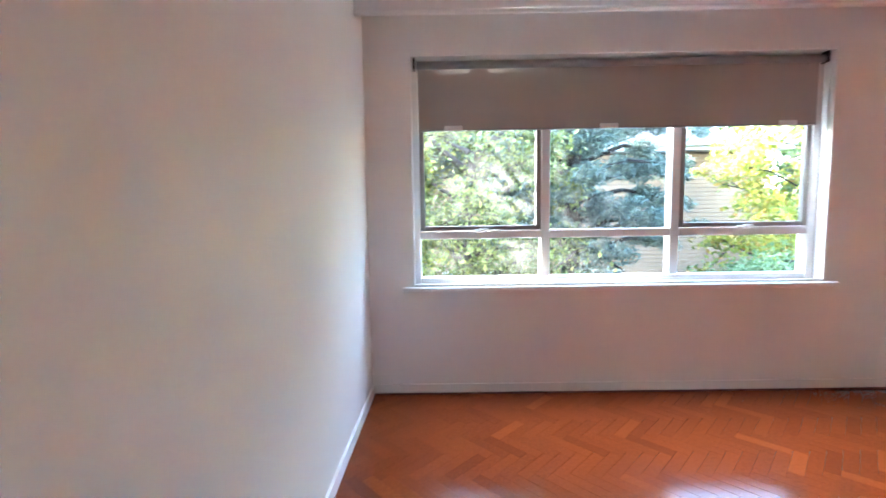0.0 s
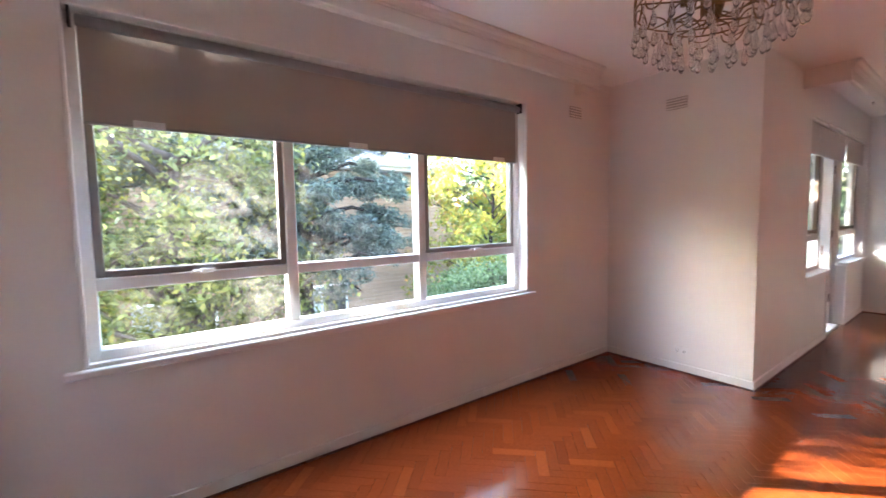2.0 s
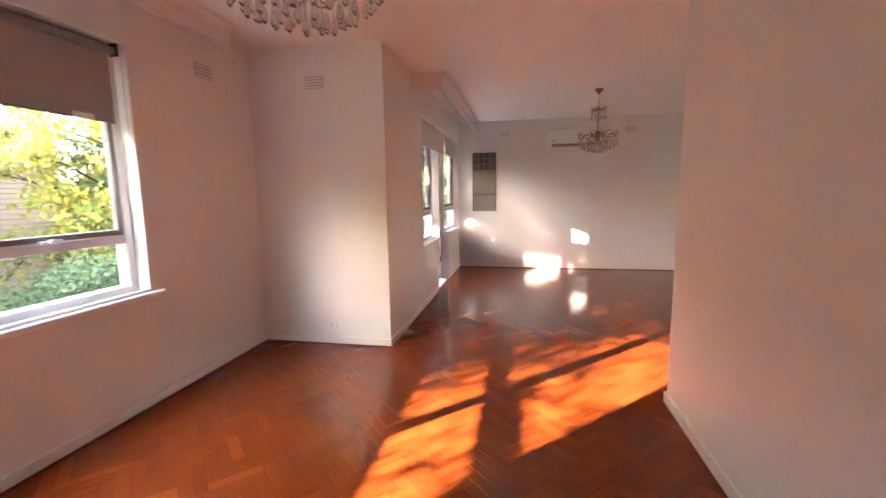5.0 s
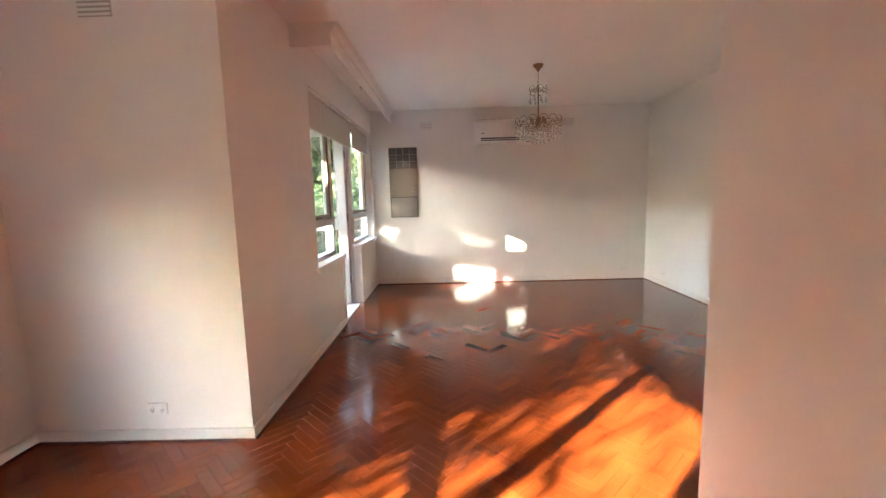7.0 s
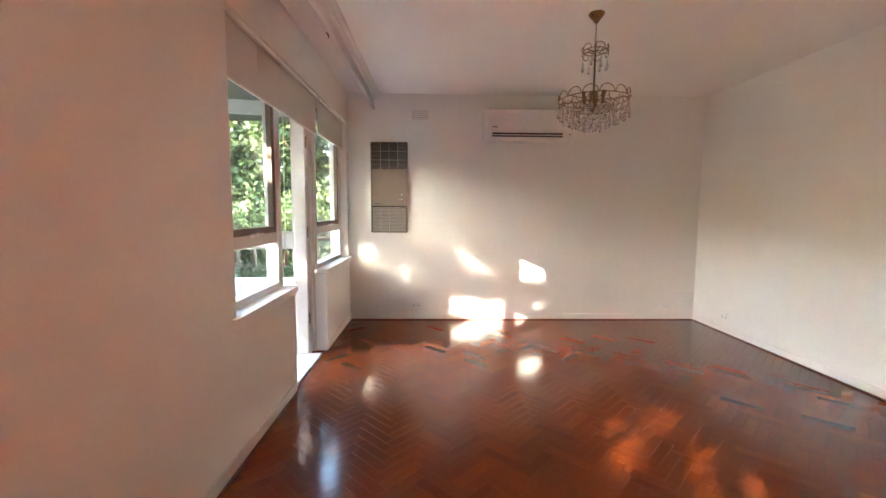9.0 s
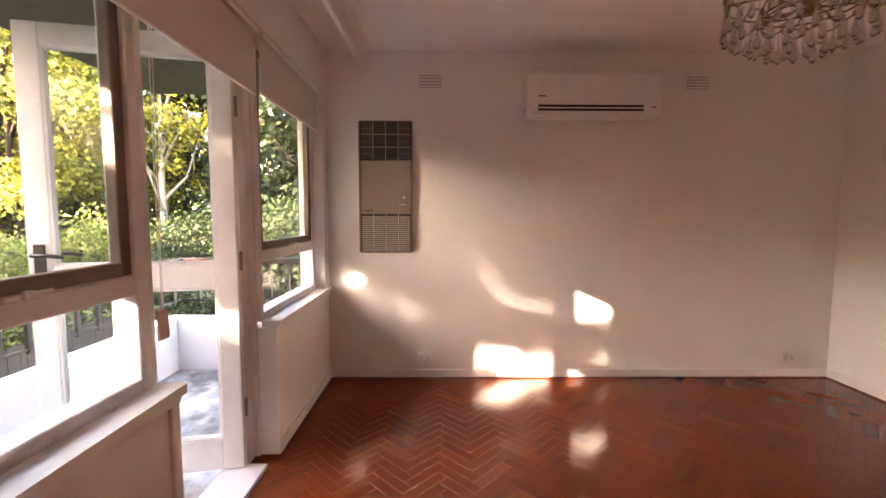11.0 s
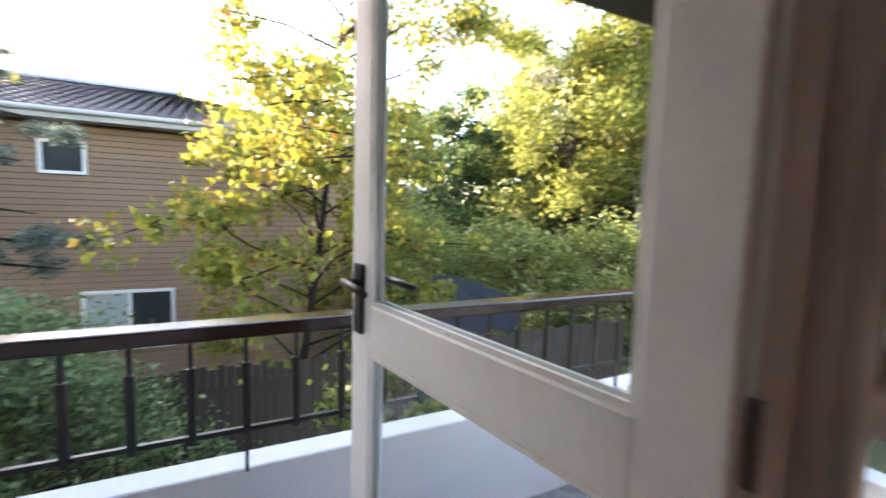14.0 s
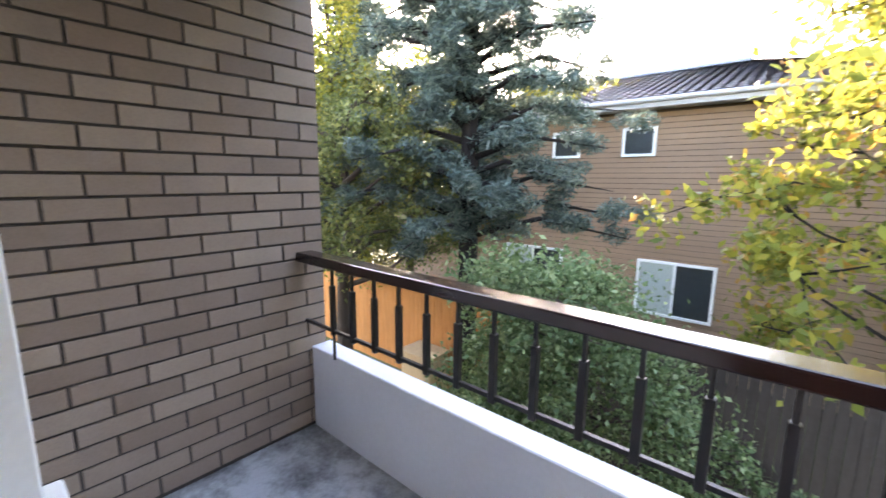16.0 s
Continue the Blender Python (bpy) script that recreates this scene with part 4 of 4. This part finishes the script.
kennel = thing("timber_box", "pale timber garden box with two arched openings", "box", (0.85, 7.75, GZ))
part("case", boxes((-0.38, 0.38, -0.28, 0.28, -0.05, 0.92), bevel=0.01), PALEWOOD, kennel)
part("lid", boxes((-0.42, 0.42, -0.32, 0.32, 0.922, 0.965), bevel=0.01), PALEWOOD, kennel)
for cx in (-0.17, 0.17):
    bm = bmesh.new()
    rim = [(cx - 0.11, 0.08), (cx + 0.11, 0.08)] + [(cx + 0.11 * math.cos(a), 0.34 + 0.11 * math.sin(a)) for a in np.linspace(0, math.pi, 10)]
    face = bm.faces.new([bm.verts.new((x, -0.292, z)) for x, z in rim])
    bmesh.ops.solidify(bm, geom=[face], thickness=0.008)
    # Dark plate on the solid front, coloured as the shade inside an opening.
    part("arched_shade_plate", bm, SHADESHEET, kennel, "dark arched plate coloured as a shaded opening")

# neighbouring house
HX0, HX1, HY, HD = -5.0, 9.2, 12.5, 8.0
EAVE, RIDGE = 3.0, 4.6
house = thing("neighbour_house", "two-storey tan weatherboard house with grey tiled hip roof", "house", (0, HY, 0))
# Wall coloured dark so the gaps draw a shade line under each board.
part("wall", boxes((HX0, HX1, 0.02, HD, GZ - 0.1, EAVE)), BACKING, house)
board = bmesh.new()
bv = [board.verts.new(c) for x in (HX0, HX1) for c in ((x, 0.02, 0), (x, -0.014, 0), (x, -0.004, 0.108), (x, 0.02, 0.108))]
for q in ((0, 1, 5, 4), (1, 2, 6, 5), (2, 3, 7, 6), (0, 3, 2, 1), (4, 5, 6, 7)):
    board.faces.new([bv[i] for i in q])
first = part("weatherboard", board, BOARDS, house)
nb = int((EAVE - GZ) / 0.122)
for k in range(nb):
    m = Matrix.Translation((0, 0, GZ + k * 0.122))
    if k == 0:
        first.matrix_basis = m
    else:
        shared("weatherboard", first.data, house, m)


def house_window(x, z, w, h, panes, blind):
    wn = part("window", frame_bars(x - w / 2, x + w / 2, -0.07, 0.0, z - h / 2, z + h / 2, 0.06), FRAME, house, "white framed window")
    # Dark sheet ahead of the boards, coloured as the unlit room behind.
    part("interior", boxes((x - w / 2 + 0.05, x + w / 2 - 0.05, -0.022, -0.016, z - h / 2 + 0.05, z + h / 2 - 0.05)), SHADESHEET, wn)
    for k in range(panes):
        a = x - w / 2 + 0.06 + (w - 0.12) * k / panes
        b = x - w / 2 + 0.06 + (w - 0.12) * (k + 1) / panes
        part("pane", boxes((a, b, -0.040, -0.036, z - h / 2 + 0.06, z + h / 2 - 0.06)), GLASS, wn)
        if k:
            part("bar", boxes((a - 0.03, a + 0.03, -0.065, -0.03, z - h / 2 + 0.06, z + h / 2 - 0.06)), FRAME, wn)
    if blind:
        part("curtain", boxes((x - w / 2 + 0.06, x, -0.03, -0.022, z - h / 2 + 0.06, z + h / 2 - 0.06)), CURTAIN, wn, "pale curtain")


house_window(3.20, 2.265, 0.74, 0.66, 1, False)
house_window(1.43, 2.265, 0.74, 0.66, 1, False)
house_window(4.2, -1.10, 1.62, 1.30, 2, True)
house_window(0.6, -1.10, 1.75, 1.30, 2, True)

# hip roof: courses of rolled tiles
part("fascia", boxes((HX0 - 0.45, HX1 + 0.45, -0.47, -0.44, EAVE - 0.05, EAVE + 0.14)), GUTTER, house, "pale grey gutter board")
part("gutter", tube(bmesh.new(), [(HX0 - 0.45, -0.50, EAVE + 0.10), (HX1 + 0.45, -0.50, EAVE + 0.10)], 0.055, 10), GUTTER, house, "", True)
part("eave", boxes((HX0 - 0.45, HX1 + 0.45, -0.44, 0.0, EAVE - 0.045, EAVE - 0.02)), GUTTER, house)
run = HD / 2 + 0.45
ra, rb = HX0 + 4.0, 4.75
verts, faces = [], []
courses = 15
for c in range(courses):
    f0, f1 = c / courses, (c + 1) / courses
    a0, b0 = HX0 - 0.45 + (ra - HX0 + 0.45) * f0, HX1 + 0.45 + (rb - HX1 - 0.45) * f0
    n = max(2, int((b0 - a0) / 0.055))
    start = len(verts)
    for row, f, lift in ((0, f0, 0.045), (1, f1 + 0.01, 0.0)):
        for i in range(n + 1):
            x = a0 + (b0 - a0) * i / n
            edge = (rb - HX1 - 0.45) * (f - f0) if x > rb else 0
            wave = 0.015 * (0.5 + 0.5 * math.cos(x * math.tau / 0.22))
            verts.append((min(x, HX1 + 0.45 + (rb - HX1 - 0.45) * f), -0.47 + run * f, EAVE + 0.14 + (RIDGE - EAVE - 0.14) * f + lift + wave))
    for i in range(n):
        faces.append((start + i, start + i + 1, start + n + 2 + i, start + n + 1 + i))
me = bpy.data.meshes.new("roof_tiles")
me.from_pydata(verts, [], faces)
me.shade_smooth()
me.materials.append(ROOFTILE)
roof = new("roof", me)
roof.parent = house
tagged(roof, "dark grey rolled roof tiles", kind="stuff")
bm = bmesh.new()
e = EAVE + 0.13
c = [bm.verts.new(v) for v in ((HX0 - 0.45, -0.46, e), (HX1 + 0.45, -0.46, e), (HX1 + 0.45, HD + 0.45, e), (HX0 - 0.45, HD + 0.45, e), (ra, HD / 2, RIDGE - 0.02), (rb, HD / 2, RIDGE - 0.02))]
for q in ((0, 1, 5, 4), (1, 2, 5), (2, 3, 4, 5), (3, 0, 4), (0, 3, 2, 1)):
    bm.faces.new([c[i] for i in q])
part("roof_body", bm, ROOFTILE, house)
for a, b in (((ra, HD / 2, RIDGE + 0.03), (rb, HD / 2, RIDGE + 0.03)), ((rb, HD / 2, RIDGE + 0.03), (HX1 + 0.45, -0.45, e + 0.06))):
    part("ridge_cap", tube(bmesh.new(), [a, b], 0.085, 10), ROOFTILE, house, "", True)

far = thing("far_house", "pale house wall glimpsed behind the trees", "house", (15.0, 26.0, GZ))
part("wall", boxes((-4, 4, 0, 5, -0.1, 4.6)), PALEWALL, far)
bm = bmesh.new()
c = [bm.verts.new(v) for v in ((-4.4, -0.4, 4.6), (4.4, -0.4, 4.6), (4.4, 5.4, 4.6), (-4.4, 5.4, 4.6), (-2, 2.5, 6.2), (2, 2.5, 6.2))]
for q in ((0, 1, 5, 4), (1, 2, 5), (2, 3, 4, 5), (3, 0, 4)):
    bm.faces.new([c[i] for i in q])
part("roof", bm, ROOFTILE, far)

sail = thing("shade_sail", "dark navy canvas shade sail sagging in the garden", "shade sail", (10.2, 9.2, GZ))
bm = bmesh.new()
gridv = [[bm.verts.new((-0.85 + 1.7 * i / 12, -1.2 + 2.4 * j / 8, 2.75 + 0.32 * math.sin(math.pi * i / 12) * math.sin(math.pi * j / 8) + 0.06 * math.sin(i * 1.7 + j) - 0.1 * (j / 8))) for j in range(9)] for i in range(13)]
for a, b in zip(gridv, gridv[1:]):
    for j in range(8):
        bm.faces.new((a[j], b[j], b[j + 1], a[j + 1]))
for i in range(12):
    low = [bm.verts.new((gridv[k][0].co.x, gridv[k][0].co.y - 0.05, gridv[k][0].co.z - 0.55)) for k in (i, i + 1)]
    bm.faces.new((gridv[i][0], gridv[i + 1][0], low[1], low[0]))
bmesh.ops.solidify(bm, geom=bm.faces[:], thickness=0.006)
part("canvas", bm, SAIL, sail, "", True)
for px, py in ((-0.8, -1.15), (0.8, -1.15), (-0.8, 1.15), (0.8, 1.15)):
    part("pole", tube(bmesh.new(), [(px, py, -0.1), (px, py, 2.76)], 0.025, 8), IRON, sail, smooth=True)


# ---- trees ----
def conifer(at, height, radius, low, count, leaves, seed, label):
    rng = np.random.default_rng(seed)
    root = thing("conifer", label, "tree", at)
    bm = bmesh.new()
    tube(bm, [(0.1 * math.sin(f * 4), 0.05 * math.cos(f * 5), height * f) for f in np.linspace(0, 1, 9)], [0.17 * (1.1 - f) + 0.01 for f in np.linspace(0, 1, 9)], 9)
    pads, branches = [], []
    for i in range(count):
        f = low + (0.97 - low) * (i + 0.5) / count
        a = i * 2.39996 + rng.normal() * 0.3
        shape = (1 - (f - low) / (1 - low)) ** 0.5
        reach = radius * shape * (0.6 + 0.5 * rng.random()) + 0.15
        reach *= 1 - 0.35 * max(0.0, math.cos(a + 0.9))
        s = np.array([0, 0, height * f])
        t = s + np.array([math.cos(a) * reach, math.sin(a) * reach, 0.06 * reach + rng.normal() * 0.14])
        m = (s + t) / 2 + np.array([0, 0, 0.12 * reach])
        branches.append(([s, m, t], [0.05 * shape + 0.012, 0.03 * shape + 0.008, 0.005]))
        for k in range(7):
            g = 0.12 + 0.88 * (k + rng.random()) / 7
            p = s + (t - s) * g + np.array([0, 0, 0.1 * reach * math.sin(math.pi * g)])
            pads.append(p + rng.normal(size=3) * np.array([0.18, 0.18, 0.09]))
    part("trunk", bm, DARKBARK, root, smooth=True)
    for line, radii in branches:
        part("branch", tube(bmesh.new(), line, radii, 5), DARKBARK, root, smooth=True)
    pads = np.array(pads)
    pick = rng.integers(0, len(pads), leaves)
    off = rng.normal(size=(leaves, 3))
    off /= np.linalg.norm(off, axis=1)[:, None]
    off *= (rng.random(leaves) ** 0.5)[:, None] * np.array([0.245, 0.245, 0.15])
    me = leaf_mesh("crown", pads[pick] + off, 0.125 * (0.6 + 0.8 * rng.random(leaves)), seed, 0.17, 0.1, 0.8)
    me.materials.append(NEEDLES)
    crown = new("crown", me)
    crown.parent = root
    return root


conifer((2.0, 7.5, GZ), 15.5, 2.75, 0.215, 150, 215000, 109, "tall blue-green conifer with tiered drooping branches")
conifer((-2.1, 8.5, GZ), 13.5, 1.25, 0.30, 80, 80000, 52, "second blue-green conifer close behind the first")
broad_tree("tree", "olive green leafy garden tree", (0.2, 6.4, GZ), 5.2, 1.4, 17000, 0.075, OLIVE, 21, count=20, clump=0.42, low=0.45)
broad_tree("tree", "olive green leafy garden tree", (-3.0, 11.2, GZ), 5.8, 2.3, 32000, 0.10, OLIVE, 22, count=18, clump=0.6)
broad_tree("tree", "yellow green leafy tree behind the fence", (-1.6, 13.5, GZ), 7.0, 2.6, 26000, 0.11, YELLOW, 23, count=18, clump=0.65)
broad_tree("maple_tree", "autumn maple with yellow and orange leaves", (7.0, 8.7, GZ), 7.8, 2.1, 20000, 0.125, AUTUMN, 31, DARKBARK, low=0.2, count=32, clump=0.42, trunk=0.06, lean=(1.0, 0.2))
broad_tree("tree", "slender yellow green tree beside the conifer", (-1.5, 7.4, GZ), 7.5, 1.1, 20000, 0.085, YELLOW, 24, low=0.25, count=24, clump=0.5, trunk=0.08)
broad_tree("shrub", "dense mid-green garden shrub", (4.75, 5.9, GZ), 3.1, 0.9, 26000, 0.06, BUSH, 41, low=0.15, count=18, clump=0.42, trunk=0.05)
broad_tree("shrub", "dense mid-green garden shrub", (4.15, 5.9, GZ), 3.2, 0.7, 22000, 0.06, BUSH, 42, low=0.15, count=14, clump=0.36, trunk=0.05)
broad_tree("shrub", "dense mid-green garden shrub", (6.2, 6.6, GZ), 1.2, 0.6, 7000, 0.06, BUSH, 43, low=0.15, count=12, clump=0.3, trunk=0.04)
broad_tree("shrub", "thin pale green shrub by the balcony", (7.5, 4.7, GZ), 3.0, 0.5, 3200, 0.075, FRESH, 44, low=0.55, count=10, clump=0.25, trunk=0.03)
broad_tree("tree", "tall dense green tree", (13.4, 15.0, GZ), 7.7, 1.25, 26000, 0.15, MID, 51, low=0.12, count=30, clump=0.6)
broad_tree("tree", "large yellow autumn tree", (16.1, 12.3, GZ), 9.7, 2.7, 46000, 0.15, GOLD, 52, low=0.36, count=26, clump=0.7)
for i, (hx, hy) in enumerate(((17.3, 10.5), (17.5, 9.2))):
    broad_tree("tree", "pale-barked tree with thin yellow foliage", (hx, hy, GZ), 9.0, 2.0, 7000, 0.13, YELLOW, 53 + i, PALEBARK, 0.13, low=0.42, count=12, clump=0.6, rise=1.5)
for i, (hx, hy, hh, hs, hm) in enumerate(((19.5, 7.5, 9.5, 2.6, DEEP), (20.5, 12.5, 10.5, 3.0, DEEP), (18.5, 4.5, 8.5, 2.6, DEEP), (21.0, 1.5, 9.0, 3.0, DEEP), (18.0, 17.5, 7.5, 2.6, FRESH), (22.0, 16.0, 9.0, 3.0, YELLOW), (10.5, 19.5, 7.0, 2.6, FRESH))):
    broad_tree("tree", "tall leafy tree in the neighbouring garden", (hx, hy, GZ), hh, hs, 34000, 0.20, hm, 60 + i, low=0.12, count=24, clump=0.85)
for i, (hx, hy) in enumerate(((9.9, 11.4), (10.6, 12.6), (11.4, 11.6), (12.8, 10.4), (14.2, 9.0), (15.2, 7.4), (15.8, 5.6))):
    broad_tree("hedge", "rounded clipped green hedge", (hx, hy, GZ), 3.6, 1.3, 16000, 0.09, HEDGE if hx < 15 else DEEP, 80 + i, low=0.15, count=18, clump=0.55, trunk=0.06)

# Two trees added in the sun's path to dapple the dining floor patch.
broad_tree("tree", "tall thinly leaved tree added in the sun path beyond the dining window", (-3.5, 8.9, GZ), 8.6, 1.7, 2600, 0.08, OLIVE, 91, low=0.5, count=18, clump=0.45, trunk=0.09)
broad_tree("tree", "slender thinly leaved tree added beside the flats to dapple the sun", (-1.5, 6.1, GZ), 6.4, 1.6, 6000, 0.058, OLIVE, 92, low=0.55, count=24, clump=0.7, trunk=0.06)
# Distant row added to screen the low sky's glow from the pier wall.
for i, (hx, hy, hh) in enumerate(((-9.8, 17.4, 7.4), (-12.6, 14.8, 7.8), (-14.8, 11.4, 7.6), (-16.4, 8.0, 8.0))):
    broad_tree("tree", "tall leafy tree in the neighbouring garden", (hx, hy, GZ), hh, 2.4, 22000, 0.20, OLIVE, 70 + i, low=0.1, count=24, clump=0.9)

# ---- pieces: bricks ----
def slab(name, lx, ly, lz, chamfer):
    """A block from 0 to its size whose top edges are eased."""
    c = chamfer
    v = [(0, 0, 0), (lx, 0, 0), (lx, ly, 0), (0, ly, 0), (0, 0, lz - c), (lx, 0, lz - c), (lx, ly, lz - c), (0, ly, lz - c), (c, c, lz), (lx - c, c, lz), (lx - c, ly - c, lz), (c, ly - c, lz)]
    f = [(0, 1, 5, 4), (1, 2, 6, 5), (2, 3, 7, 6), (3, 0, 4, 7), (4, 5, 9, 8), (5, 6, 10, 9), (6, 7, 11, 10), (7, 4, 8, 11), (8, 9, 10, 11)]
    me = bpy.data.meshes.new(name)
    me.from_pydata(v, [], f)
    return me


COURSE, LONG, JOINT = 0.0892, 0.2545, 0.012
wall_brick = bpy.data.objects["wall_brick"]
meshes = {}
turn = Matrix(((0, 0, 1, 0), (1, 0, 0, 0), (0, 1, 0, 0), (0, 0, 0, 1)))
rng = random.Random(9)
for c in range(33):
    z = -0.018 + c * COURSE
    hi, joint = BRICK_END, 3.079 if c % 2 else 3.205
    while hi > FRONT + 0.29:
        lo = max(joint, FRONT + 0.275)
        w = round(hi - lo - JOINT, 3)
        if w > 0.02:
            if w not in meshes:
                meshes[w] = slab("brick", w, COURSE - JOINT, 0.0135, 0.002)
                meshes[w].materials.append(BRICK)
            shared("brick", meshes[w], wall_brick, Matrix.Translation((4.2585 + rng.uniform(-0.001, 0.001), lo + JOINT / 2, z + JOINT / 2)) @ turn)
        hi, joint = lo, lo - LONG

# ---- pieces: parquet ----
BW, BK = 0.064, 4
BL = BW * BK
me = slab("parquet_block", BL - 0.0009, BW - 0.0009, 0.008, 0.0005)
me.materials.append(PARQUET)
rot = Matrix.Rotation(radians(-45), 4, "Z")
verts, faces, near = [], [], 0
base_v = [tuple(v.co) for v in me.vertices]
base_f = [tuple(p.vertices) for p in me.polygons]
rng = random.Random(4)
reach = int(14 / BW)
for i in range(-reach, reach):
    for m in range(-int(reach / BK), int(reach / BK)):
        for upright in (0, 1):
            u, v = (i + 2 * BK * m, i) if not upright else (i + BK + 2 * BK * m, i + 1 - BK)
            u, v = u * BW, v * BW
            local = Matrix.Translation((u, v, -0.008)) if not upright else Matrix.Translation((u + BW, v, -0.008)) @ Matrix.Rotation(radians(90), 4, "Z")
            mat = Matrix.Translation((3.4, 0.6, rng.uniform(-0.0001, 0.0001))) @ rot @ local
            c = mat @ Vector((BL / 2, BW / 2, 0))
            room = (WEST - 0.1 < c.x < PIER + 0.1 and SOUTH - 0.1 < c.y < NORTH + 0.1) or (RETURN - 0.1 < c.x < EAST + 0.1 and BACK - 0.1 < c.y < FRONT + 0.1)
            if not room:
                continue
            if 1.6 < c.x < 4.6 and 0.25 < c.y < 1.75 and near < 300:
                shared("parquet_block", me, floor, mat)
                near += 1
                continue
            s = len(verts)
            verts += [tuple(mat @ Vector(p)) for p in base_v]
            faces += [tuple(s + k for k in f) for f in base_f]
field = bpy.data.meshes.new("parquet_field")
field.from_pydata(verts, [], faces)
field.materials.append(PARQUETS)
fo = new("parquet_field", field)
fo.parent = floor
tagged(fo, "herringbone parquet blocks", kind="stuff")
